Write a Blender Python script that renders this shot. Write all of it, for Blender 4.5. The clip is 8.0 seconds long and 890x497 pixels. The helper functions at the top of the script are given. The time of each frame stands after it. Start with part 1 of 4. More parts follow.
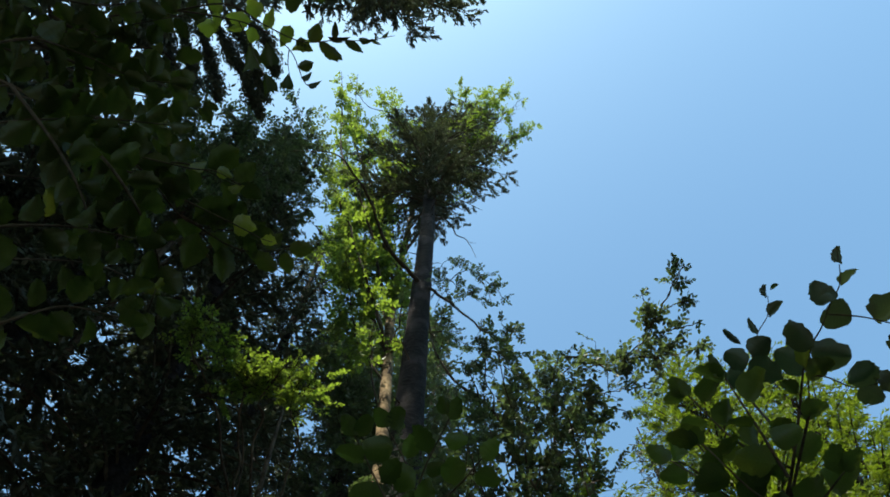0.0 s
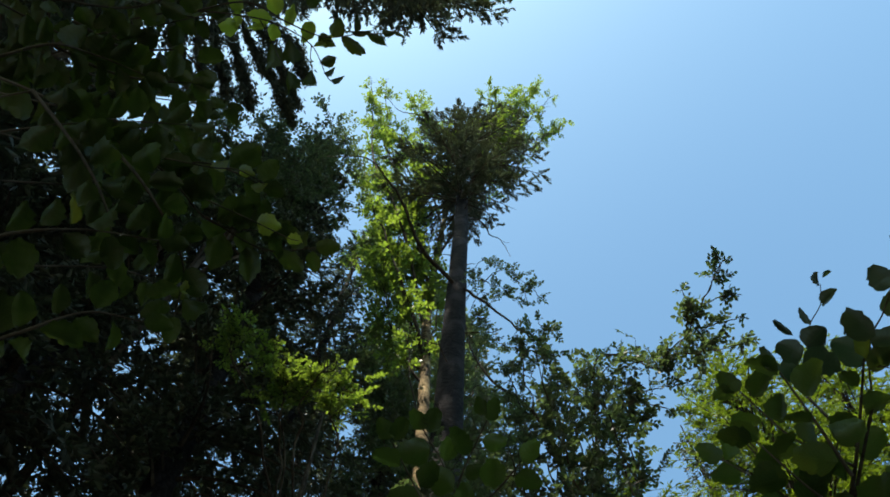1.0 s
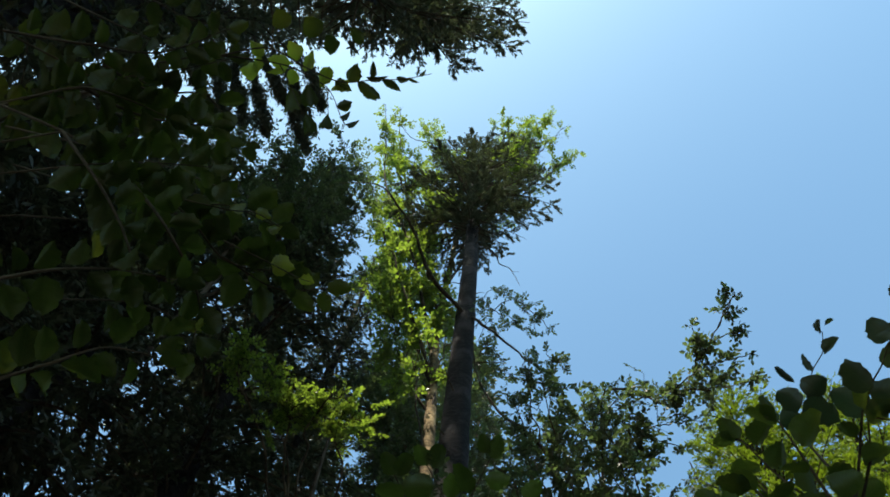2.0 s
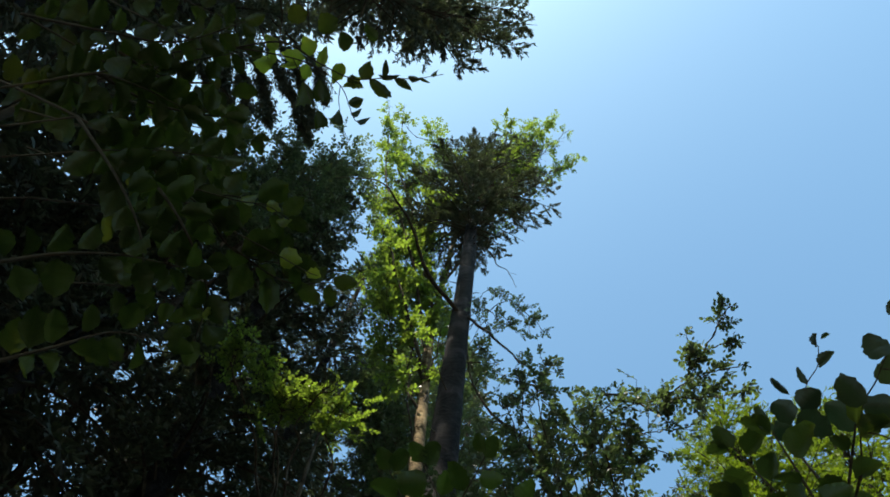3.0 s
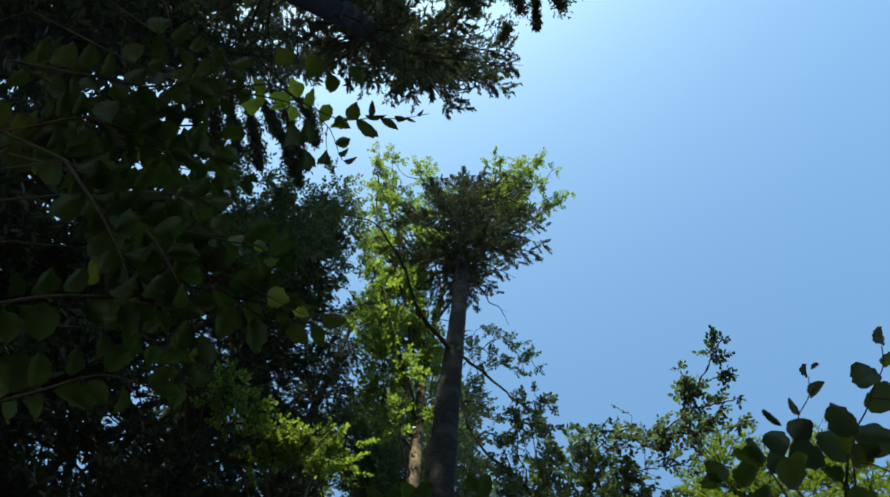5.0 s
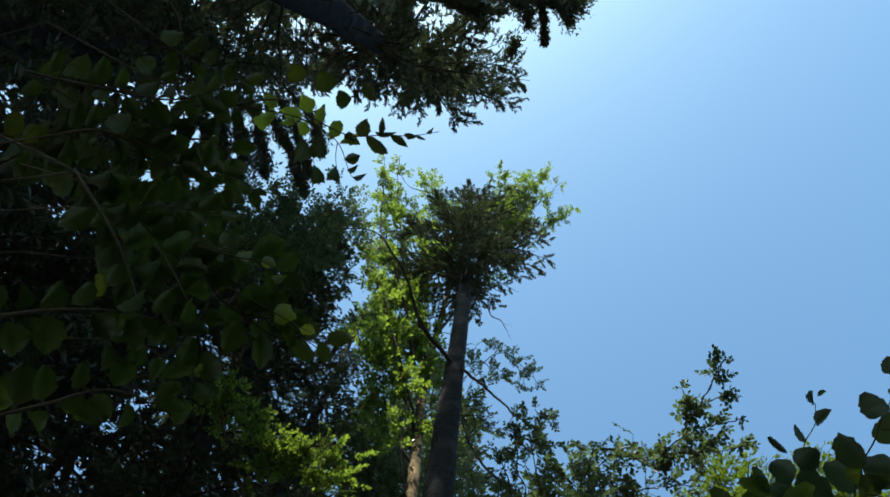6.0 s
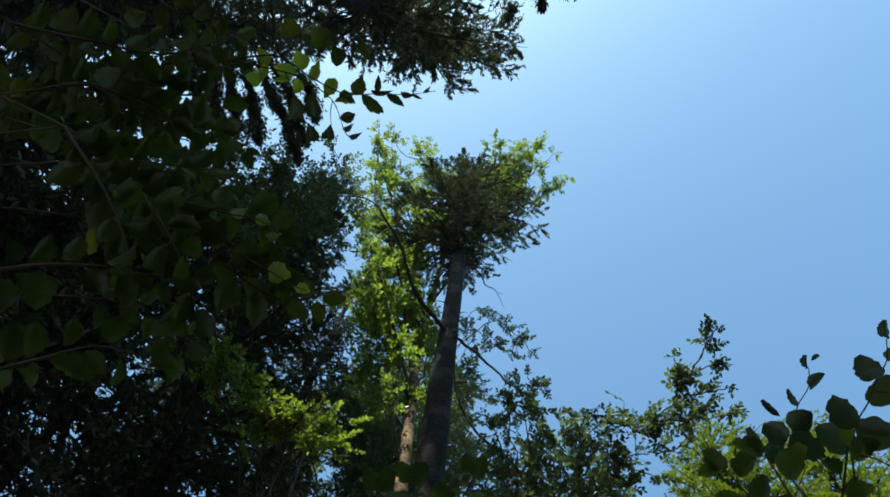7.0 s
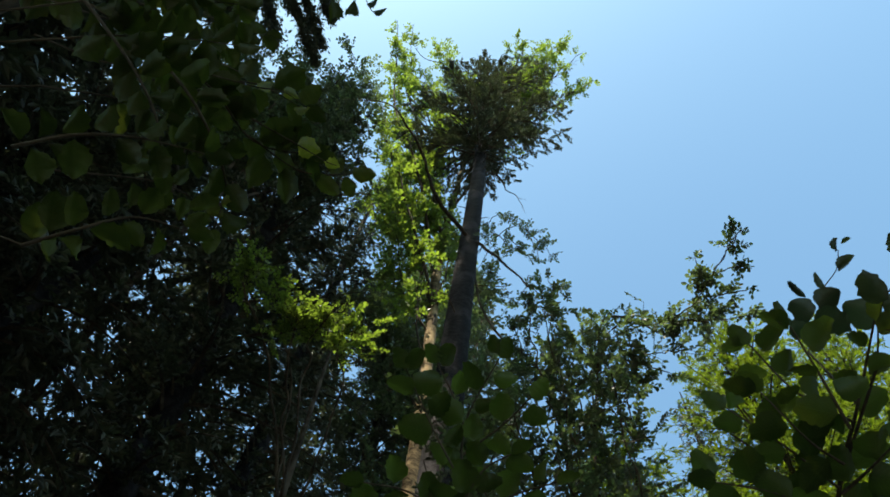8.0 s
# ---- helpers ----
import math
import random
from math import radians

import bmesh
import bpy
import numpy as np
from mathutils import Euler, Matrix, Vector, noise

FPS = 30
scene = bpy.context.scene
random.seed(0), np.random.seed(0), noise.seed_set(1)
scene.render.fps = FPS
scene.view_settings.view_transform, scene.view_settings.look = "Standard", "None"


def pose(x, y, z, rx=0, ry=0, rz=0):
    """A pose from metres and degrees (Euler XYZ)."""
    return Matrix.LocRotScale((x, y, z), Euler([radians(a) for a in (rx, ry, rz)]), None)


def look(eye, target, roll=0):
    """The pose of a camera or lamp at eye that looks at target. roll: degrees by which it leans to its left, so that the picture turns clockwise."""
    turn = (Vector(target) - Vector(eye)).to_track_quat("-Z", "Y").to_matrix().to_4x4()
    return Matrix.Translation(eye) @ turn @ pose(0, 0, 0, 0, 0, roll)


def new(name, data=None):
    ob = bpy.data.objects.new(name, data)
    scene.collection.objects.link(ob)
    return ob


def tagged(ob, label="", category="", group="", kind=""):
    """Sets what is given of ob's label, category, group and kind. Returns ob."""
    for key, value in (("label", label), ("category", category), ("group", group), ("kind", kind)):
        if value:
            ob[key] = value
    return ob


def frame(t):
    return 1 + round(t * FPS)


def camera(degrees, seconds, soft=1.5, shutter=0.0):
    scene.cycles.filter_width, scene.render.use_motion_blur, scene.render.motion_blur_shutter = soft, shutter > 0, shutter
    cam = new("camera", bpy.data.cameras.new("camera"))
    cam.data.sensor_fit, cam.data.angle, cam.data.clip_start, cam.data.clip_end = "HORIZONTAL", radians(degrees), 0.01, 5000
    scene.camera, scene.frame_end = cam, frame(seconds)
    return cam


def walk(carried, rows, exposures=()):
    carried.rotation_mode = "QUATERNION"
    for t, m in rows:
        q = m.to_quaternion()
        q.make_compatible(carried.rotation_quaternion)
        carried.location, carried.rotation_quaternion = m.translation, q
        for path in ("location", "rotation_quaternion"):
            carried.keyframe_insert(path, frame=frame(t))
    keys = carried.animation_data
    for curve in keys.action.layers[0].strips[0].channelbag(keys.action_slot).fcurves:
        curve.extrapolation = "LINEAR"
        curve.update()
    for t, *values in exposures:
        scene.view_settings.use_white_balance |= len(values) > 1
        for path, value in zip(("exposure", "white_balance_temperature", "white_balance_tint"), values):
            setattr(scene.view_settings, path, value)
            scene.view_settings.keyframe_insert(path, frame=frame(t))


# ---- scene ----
cam = camera(66.6, 8.0, soft=1.75)
PATH = [
    (0, (0.021, 0.012, 1.6), (0.021, 0.713, 3.473), -0.4),
    (0.5, (0.031, 0.007, 1.606), (-0.02, 0.7, 3.482), 2.1),
    (1, (0.025, 0.036, 1.634), (-0.076, 0.73, 3.507), 5.6),
    (1.5, (0.056, 0.006, 1.582), (-0.065, 0.655, 3.47), 8.1),
    (1.7, (0.047, 0.002, 1.597), (-0.087, 0.634, 3.49), 9.7),
    (2.8, (0.017, 0.002, 1.622), (-0.094, 0.613, 3.524), 11.1),
    (3, (0.019, -0.003, 1.6), (-0.102, 0.618, 3.497), 11.9),
    (3.5, (0.022, -0.011, 1.587), (-0.116, 0.609, 3.483), 11.9),
    (4, (0.036, 0.012, 1.621), (0.016, 0.591, 3.535), 0.6),
    (4.5, (0.04, 0.005, 1.597), (0.024, 0.546, 3.523), 1.3),
    (4.7, (0.034, 0.001, 1.593), (-0.022, 0.533, 3.521), 5.7),
    (5.8, (0.02, -0.008, 1.608), (-0.101, 0.466, 3.547), 15.2),
    (6, (0.018, -0.013, 1.6), (-0.09, 0.466, 3.539), 13.8),
    (6.5, (0.014, -0.007, 1.602), (-0.088, 0.525, 3.527), 12.9),
    (7, (0.014, 0.005, 1.609), (-0.074, 0.571, 3.525), 10.5),
    (7.5, (0.015, 0.02, 1.604), (-0.087, 0.678, 3.489), 10.6),
    (8, (0.002, 0.05, 1.592), (-0.136, 0.872, 3.411), 10.9),
]
walk(cam, [(t, look(eye, target, roll)) for t, eye, target, roll in PATH], exposures=[(0.0, 1.38, 6950, 10), (1.5, 1.4, 7100, 10), (3.5, 1.38, 7000, 10), (4.3, 1.24, 6600, 10), (6.0, 1.22, 6600, 10), (7.0, 1.24, 6620, 10), (7.5, 1.26, 6650, 10), (8.0, 1.53, 7300, 10)])

# ---- sky and sun ----
SUN_FROM = Vector((-0.24, -0.54, 1.0)).normalized()
world = bpy.data.worlds.new("sky")
scene.world = world
world.use_nodes = True
wt = world.node_tree
sky = wt.nodes.new("ShaderNodeTexSky")
sky.sky_type, sky.sun_disc = "NISHITA", False
sky.sun_elevation = math.asin(SUN_FROM.z)
sky.sun_rotation = math.atan2(SUN_FROM.x, SUN_FROM.y)
sky.air_density, sky.dust_density, sky.ozone_density = 1.0, 1.9, 0.0
wt.nodes["Background"].inputs["Strength"].default_value = 0.123
clear = wt.nodes.new("ShaderNodeMix")
clear.data_type, clear.blend_type = "RGBA", "MULTIPLY"
clear.inputs[0].default_value = 1.0
clear.inputs[7].default_value = (0.65, 0.955, 0.995, 1)
wt.links.new(sky.outputs["Color"], clear.inputs[6])
wt.links.new(clear.outputs[2], wt.nodes["Background"].inputs["Color"])
sun = new("sun", bpy.data.lights.new("sun", "SUN"))
sun.data.energy, sun.data.angle, sun.data.color = 4.6, radians(0.5), (1.0, 0.95, 0.86)
sun.matrix_world = look(SUN_FROM * 60, (0, 0, 0))

# ---- materials ----


def material(name):
    m = bpy.data.materials.new(name)
    m.use_nodes = True
    t = m.node_tree
    t.nodes.clear()
    return m, t, t.nodes.new("ShaderNodeOutputMaterial")


def ramp(t, fac, stops):
    n = t.nodes.new("ShaderNodeValToRGB")
    while len(n.color_ramp.elements) < len(stops):
        n.color_ramp.elements.new(0.5)
    for e, (p, c) in zip(n.color_ramp.elements, stops):
        e.position, e.color = p, (*c, 1)
    t.links.new(fac, n.inputs["Fac"])
    return n.outputs["Color"]


def noise_tex(t, scale, detail=4, stretch=(1, 1, 1), source="Object"):
    co = t.nodes.new("ShaderNodeTexCoord")
    mp = t.nodes.new("ShaderNodeMapping")
    mp.inputs["Scale"].default_value = stretch
    n = t.nodes.new("ShaderNodeTexNoise")
    n.inputs["Scale"].default_value, n.inputs["Detail"].default_value = scale, detail
    t.links.new(co.outputs[source], mp.inputs["Vector"])
    t.links.new(mp.outputs["Vector"], n.inputs["Vector"])
    return n.outputs["Fac"]


def veins(t):
    """A rib and side veins, in the leaf's own measure: length 1 along y, width 1 across x."""
    co = t.nodes.new("ShaderNodeTexCoord")
    sep = t.nodes.new("ShaderNodeSeparateXYZ")
    t.links.new(co.outputs["Object"], sep.inputs[0])

    def op(kind, a, b=None):
        n = t.nodes.new("ShaderNodeMath")
        n.operation = kind
        for k, v in enumerate((a, b)):
            if v is None:
                continue
            if isinstance(v, (int, float)):
                n.inputs[k].default_value = v
            else:
                t.links.new(v, n.inputs[k])
        return n.outputs[0]
    ax = op("ABSOLUTE", sep.outputs["X"])
    saw = op("FRACT", op("MULTIPLY", op("SUBTRACT", sep.outputs["Y"], op("MULTIPLY", ax, 0.8)), 8.0))
    side = op("LESS_THAN", op("ABSOLUTE", op("SUBTRACT", saw, 0.5)), 0.07)
    return op("MAXIMUM", side, op("LESS_THAN", ax, 0.018))


def leaf_material(name, dark, light, glow, through_share=0.5, rough=0.4, gloss=0.06, single=False):
    """A leaf: matt skin with a waxy gloss, and light let through from behind."""
    m, t, out = material(name)
    if single:
        rnd = t.nodes.new("ShaderNodeObjectInfo").outputs["Random"]
    else:
        rnd = t.nodes.new("ShaderNodeNewGeometry").outputs["Random Per Island"]
    mix = t.nodes.new("ShaderNodeMath")
    mix.operation = "MULTIPLY_ADD"
    mix.inputs[1].default_value = 0.5
    t.links.new(rnd, mix.inputs[0])
    patch = t.nodes.new("ShaderNodeMath")
    patch.operation = "MULTIPLY"
    patch.inputs[1].default_value = 0.5
    t.links.new(noise_tex(t, 40.0 if single else 1.2, 3), patch.inputs[0])
    t.links.new(patch.outputs[0], mix.inputs[2])
    skin = ramp(t, mix.outputs[0], [(0.15, dark), (0.85, light)])
    thru = ramp(t, mix.outputs[0], [(0.15, tuple(c * 0.28 for c in glow)), (0.85, glow)])
    diff = t.nodes.new("ShaderNodeBsdfDiffuse")
    tran = t.nodes.new("ShaderNodeBsdfTranslucent")
    glos = t.nodes.new("ShaderNodeBsdfGlossy")
    glos.inputs["Roughness"].default_value = rough
    if single:
        lines = t.nodes.new("ShaderNodeMix")
        lines.data_type = "RGBA"
        fade = t.nodes.new("ShaderNodeMath")
        fade.operation = "MULTIPLY"
        fade.inputs[1].default_value = 0.45
        t.links.new(veins(t), fade.inputs[0])
        t.links.new(fade.outputs[0], lines.inputs[0])
        t.links.new(skin, lines.inputs[6])
        lines.inputs[7].default_value = (*[c * 1.5 for c in light], 1)
        skin = lines.outputs[2]
    t.links.new(skin, diff.inputs["Color"])
    t.links.new(thru, tran.inputs["Color"])
    a, b = t.nodes.new("ShaderNodeMixShader"), t.nodes.new("ShaderNodeMixShader")
    a.inputs[0].default_value, b.inputs[0].default_value = through_share, gloss
    t.links.new(diff.outputs[0], a.inputs[1])
    t.links.new(tran.outputs[0], a.inputs[2])
    t.links.new(a.outputs[0], b.inputs[1])
    t.links.new(glos.outputs[0], b.inputs[2])
    t.links.new(b.outputs[0], out.inputs["Surface"])
    return m


def bark_material(name, dark, mid, light, scale, stretch, relief):
    """Bark: plates and cracks along the stem, with paler lichen in spots."""
    m, t, out = material(name)
    p = t.nodes.new("ShaderNodeBsdfPrincipled")
    p.inputs["Roughness"].default_value, p.inputs["Specular IOR Level"].default_value = 0.95, 0.12
    fine = noise_tex(t, scale, 8, stretch)
    coarse = noise_tex(t, scale * 3.5, 5, stretch)
    both = t.nodes.new("ShaderNodeMath")
    both.operation = "MULTIPLY_ADD"
    both.inputs[1].default_value = 0.45
    t.links.new(coarse, both.inputs[0])
    half = t.nodes.new("ShaderNodeMath")
    half.operation = "MULTIPLY"
    half.inputs[1].default_value = 0.55
    t.links.new(fine, half.inputs[0])
    t.links.new(half.outputs[0], both.inputs[2])
    fine = both.outputs[0]
    base = ramp(t, fine, [(0.38, dark), (0.5, mid), (0.64, light)])
    spots = ramp(t, noise_tex(t, 2.3, 6), [(0.52, (0, 0, 0)), (0.66, (1, 1, 1))])
    mx = t.nodes.new("ShaderNodeMix")
    mx.data_type = "RGBA"
    t.links.new(spots, mx.inputs[0])
    t.links.new(base, mx.inputs[6])
    mx.inputs[7].default_value = (*[min(1, c * 1.35) for c in light], 1)
    bump = t.nodes.new("ShaderNodeBump")
    bump.inputs["Strength"].default_value, bump.inputs["Distance"].default_value = 0.9, relief
    t.links.new(fine, bump.inputs["Height"])
    t.links.new(mx.outputs[2], p.inputs["Base Color"])
    t.links.new(bump.outputs[0], p.inputs["Normal"])
    t.links.new(p.outputs[0], out.inputs["Surface"])
    return m


BEECH = leaf_material("beech_leaf", (0.024, 0.054, 0.010), (0.07, 0.125, 0.020), (0.30, 0.46, 0.045), 0.46, 0.4, 0.05)
# Shaded copy of BEECH: darker and bluer, with the shade put into the colour.
BEECH_SHADED = leaf_material("beech_leaf_shaded", (0.015, 0.030, 0.020), (0.030, 0.052, 0.033), (0.15, 0.235, 0.062), 0.42, 0.45, 0.06)
# Shaded version of the sapling's leaf, its colour darkened to stand for shade.
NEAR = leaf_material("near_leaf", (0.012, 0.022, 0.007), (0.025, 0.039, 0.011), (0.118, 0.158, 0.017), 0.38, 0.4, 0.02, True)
# Upper alder leaves, darkened in colour as silhouettes against the sky.
ALDER = leaf_material("alder_leaf", (0.012, 0.024, 0.013), (0.021, 0.037, 0.02), (0.06, 0.10, 0.03), 0.35, 0.4, 0.03, True)
# Lit version of the sapling's leaf: sunlight on it put into the colour.
SAPLING_LIT = leaf_material("sapling_leaf_lit", (0.03, 0.055, 0.010), (0.06, 0.09, 0.014), (0.58, 0.68, 0.05), 0.62, 0.4, 0.04, True)
# Lit version for the lower alder: sunlight put into the colour; hazel shares it.
SHRUB_LIT = leaf_material("shrub_leaf_lit", (0.018, 0.036, 0.012), (0.034, 0.058, 0.016), (0.13, 0.19, 0.02), 0.4, 0.4, 0.02, True)
SPRUCE = leaf_material("spruce_needles", (0.024, 0.034, 0.027), (0.074, 0.088, 0.062), (0.08, 0.11, 0.04), 0.25, 0.5, 0.042)
LARCH = leaf_material("larch_needles", (0.026, 0.06, 0.008), (0.095, 0.155, 0.014), (0.21, 0.31, 0.018), 0.42, 0.5, 0.03)
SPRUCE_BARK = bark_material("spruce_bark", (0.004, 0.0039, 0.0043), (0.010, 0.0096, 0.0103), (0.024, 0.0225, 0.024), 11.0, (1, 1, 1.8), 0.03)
BEECH_BARK = bark_material("beech_bark", (0.03, 0.022, 0.012), (0.09, 0.066, 0.035), (0.19, 0.14, 0.075), 6.0, (1, 1, 2.2), 0.02)
TWIG = bark_material("twig_bark", (0.02, 0.016, 0.012), (0.04, 0.032, 0.024), (0.075, 0.062, 0.048), 30.0, (1, 1, 0.4), 0.003)

floor_m, ft, fout = material("forest_litter")
fp = ft.nodes.new("ShaderNodeBsdfPrincipled")
fp.inputs["Roughness"].default_value = 0.95
fn = noise_tex(ft, 14.0, 8)
ft.links.new(ramp(ft, fn, [(0.3, (0.03, 0.022, 0.014)), (0.5, (0.09, 0.06, 0.035)), (0.7, (0.07, 0.09, 0.03))]), fp.inputs["Base Color"])
fb = ft.nodes.new("ShaderNodeBump")
fb.inputs["Distance"].default_value = 0.05
ft.links.new(fn, fb.inputs["Height"])
ft.links.new(fb.outputs[0], fp.inputs["Normal"])
ft.links.new(fp.outputs[0], fout.inputs["Surface"])

# ---- mesh builders ----


def mesh_of(name, verts, faces, mat, smooth=False):
    """A mesh from arrays; all faces have the same number of corners."""
    verts, faces = np.asarray(verts, np.float32), np.asarray(faces, np.int32)
    me = bpy.data.meshes.new(name)
    n, k = faces.shape
    me.vertices.add(len(verts))
    me.vertices.foreach_set("co", verts.ravel())
    me.loops.add(n * k)
    me.loops.foreach_set("vertex_index", faces.ravel())
    me.polygons.add(n)
    me.polygons.foreach_set("loop_start", np.arange(0, n * k, k, dtype=np.int32))
    me.polygons.foreach_set("use_smooth", np.full(n, smooth))
    me.materials.append(mat)
    me.update(calc_edges=True)
    me.validate()
    return me


def part(name, me, parent, label="", kind=""):
    ob = new(name, me)
    ob.parent = parent
    return tagged(ob, label, kind=kind)


def thing(name, place, label, category, group=""):
    ob = new(name)
    ob.empty_display_size = 0.2
    ob.location = place
    return tagged(ob, label, category, group)


class Batch:
    """Collects pieces with the same number of corners a face into one mesh."""

    def __init__(self):
        self.v, self.f, self.n = [], [], 0

    def add(self, v, f):
        self.v.append(v)
        self.f.append(f + self.n)
        self.n += len(v)

    def mesh(self, name, mat, smooth=False):
        return mesh_of(name, np.concatenate(self.v), np.concatenate(self.f), mat, smooth)


def bend(points, n):
    """A smooth line of n points through the points given (Catmull-Rom)."""
    p = np.array(points, float)
    p = np.vstack([2 * p[0] - p[1], p, 2 * p[-1] - p[-2]])
    u = np.linspace(0, len(p) - 3 - 1e-6, n)
    i = u.astype(int)
    w = (u - i)[:, None]
    a, b, c, d = p[i], p[i + 1], p[i + 2], p[i + 3]
    return 0.5 * (2 * b + (c - a) * w + (2 * a - 5 * b + 4 * c - d) * w ** 2 + (3 * b - a - 3 * c + d) * w ** 3)


def tube(line, radii, sides, rough=0.0, rng=None):
    """A closed-ended stem round a line."""
    line = np.asarray(line, float)
    n = len(line)
    radii = np.broadcast_to(radii, n)
    d = np.gradient(line, axis=0)
    d /= np.linalg.norm(d, axis=1)[:, None] + 1e-9
    ref = np.where(np.abs(d[:, 2:]) > 0.9, [[1.0, 0, 0]], [[0, 0, 1.0]])
    a = np.cross(d, ref)
    a /= np.linalg.norm(a, axis=1)[:, None]
    b = np.cross(d, a)
    th = np.linspace(0, 2 * np.pi, sides, endpoint=False)
    r = np.repeat(radii[:, None], sides, 1)
    if rough:
        r = r * (1 + rough * rng.standard_normal((n, sides)))
    v = line[:, None] + r[..., None] * (np.cos(th)[None, :, None] * a[:, None] + np.sin(th)[None, :, None] * b[:, None])
    i, j = np.meshgrid(np.arange(n - 1), np.arange(sides), indexing="ij")
    k = (j + 1) % sides
    f = np.stack([i * sides + j, i * sides + k, (i + 1) * sides + k, (i + 1) * sides + j], -1).reshape(-1, 4)
    return v.reshape(-1, 3), f


def unit(a):
    return a / (np.linalg.norm(a, axis=-1, keepdims=True) + 1e-9)


# An oval leaf folded along its rib: base, two right, tip, two left.
OVAL = np.array([(0, 0, 0), (0.30, 0.30, 0.10), (0.27, 0.68, 0.09), (0, 1, -0.05), (-0.27, 0.68, 0.09), (-0.30, 0.30, 0.10)])
OVAL_F = np.array([(0, 1, 2, 3), (0, 3, 4, 5)])
# A needled shoot: a narrow bent blade with a second one across it.
SHOOT = np.array([(0, 0, 0), (0.13, 0.45, 0.02), (0, 1, -0.06), (-0.13, 0.45, 0.02), (0, 0.1, 0.10), (0, 0.9, 0.07), (0, 0.9, -0.1), (0, 0.1, -0.1)])
SHOOT_F = np.array([(0, 1, 2, 3), (4, 5, 6, 7)])
# A lighter shoot for trees in the background: the first blade alone, twisted.
BLADE = np.array([(0, 0, 0), (0.15, 0.42, 0.08), (0, 1, -0.06), (-0.15, 0.5, -0.05)])
BLADE_F = np.array([(0, 1, 2, 3)])


def strew(batch, shape, faces, at, axis, normal, size, width=None):
    """Sets one copy of a small shape at every place: its y along axis, its z near normal."""
    y = unit(axis)
    x = unit(np.cross(y, normal))
    z = np.cross(x, y)
    s = np.asarray(size)[:, None, None]
    w = s if width is None else s * np.asarray(width)[:, None, None]
    v = at[:, None] + w * shape[None, :, 0:1] * x[:, None] + s * shape[None, :, 1:2] * y[:, None] + s * shape[None, :, 2:3] * z[:, None]
    n, k = len(at), len(shape)
    f = faces[None] + (np.arange(n) * k)[:, None, None]
    batch.add(v.reshape(-1, 3), f.reshape(-1, 4))


def trunk_mesh(points, radii, mat, rng, sides=22, step=0.12):
    """A stem with a flared foot, uneven girth, and scars of old branches."""
    length = np.linalg.norm(np.diff(np.array(points), axis=0), axis=1).sum()
    n = max(12, int(length / step))
    line = bend(points, n)
    r = np.interp(np.linspace(0, 1, n), np.linspace(0, 1, len(radii)), radii)
    v, f = tube(line, r, sides)
    v = v.reshape(n, sides, 3)
    c = line[:, None]
    swell = np.zeros((n, sides))
    th = np.linspace(0, 2 * np.pi, sides, endpoint=False)
    for _ in range(int(length * 5)):
        zi, a0, s = rng.uniform(0, n), rng.uniform(0, 2 * np.pi), rng.uniform(0.02, 0.07)
        da = np.angle(np.exp(1j * (th - a0)))
        swell += s * np.exp(-((np.arange(n)[:, None] - zi) / rng.uniform(0.7, 2.0)) ** 2 - (da[None] / rng.uniform(0.2, 0.5)) ** 2)
    for k in range(1, 5):
        swell += 0.02 * np.sin(k * th[None] + rng.uniform(0, 6) + np.arange(n)[:, None] * rng.uniform(-0.05, 0.05))
    swell += 0.012 * rng.standard_normal((n, sides))
    v = c + (v - c) * (1 + swell[..., None])
    return mesh_of("trunk", v.reshape(-1, 3), f, mat, True)


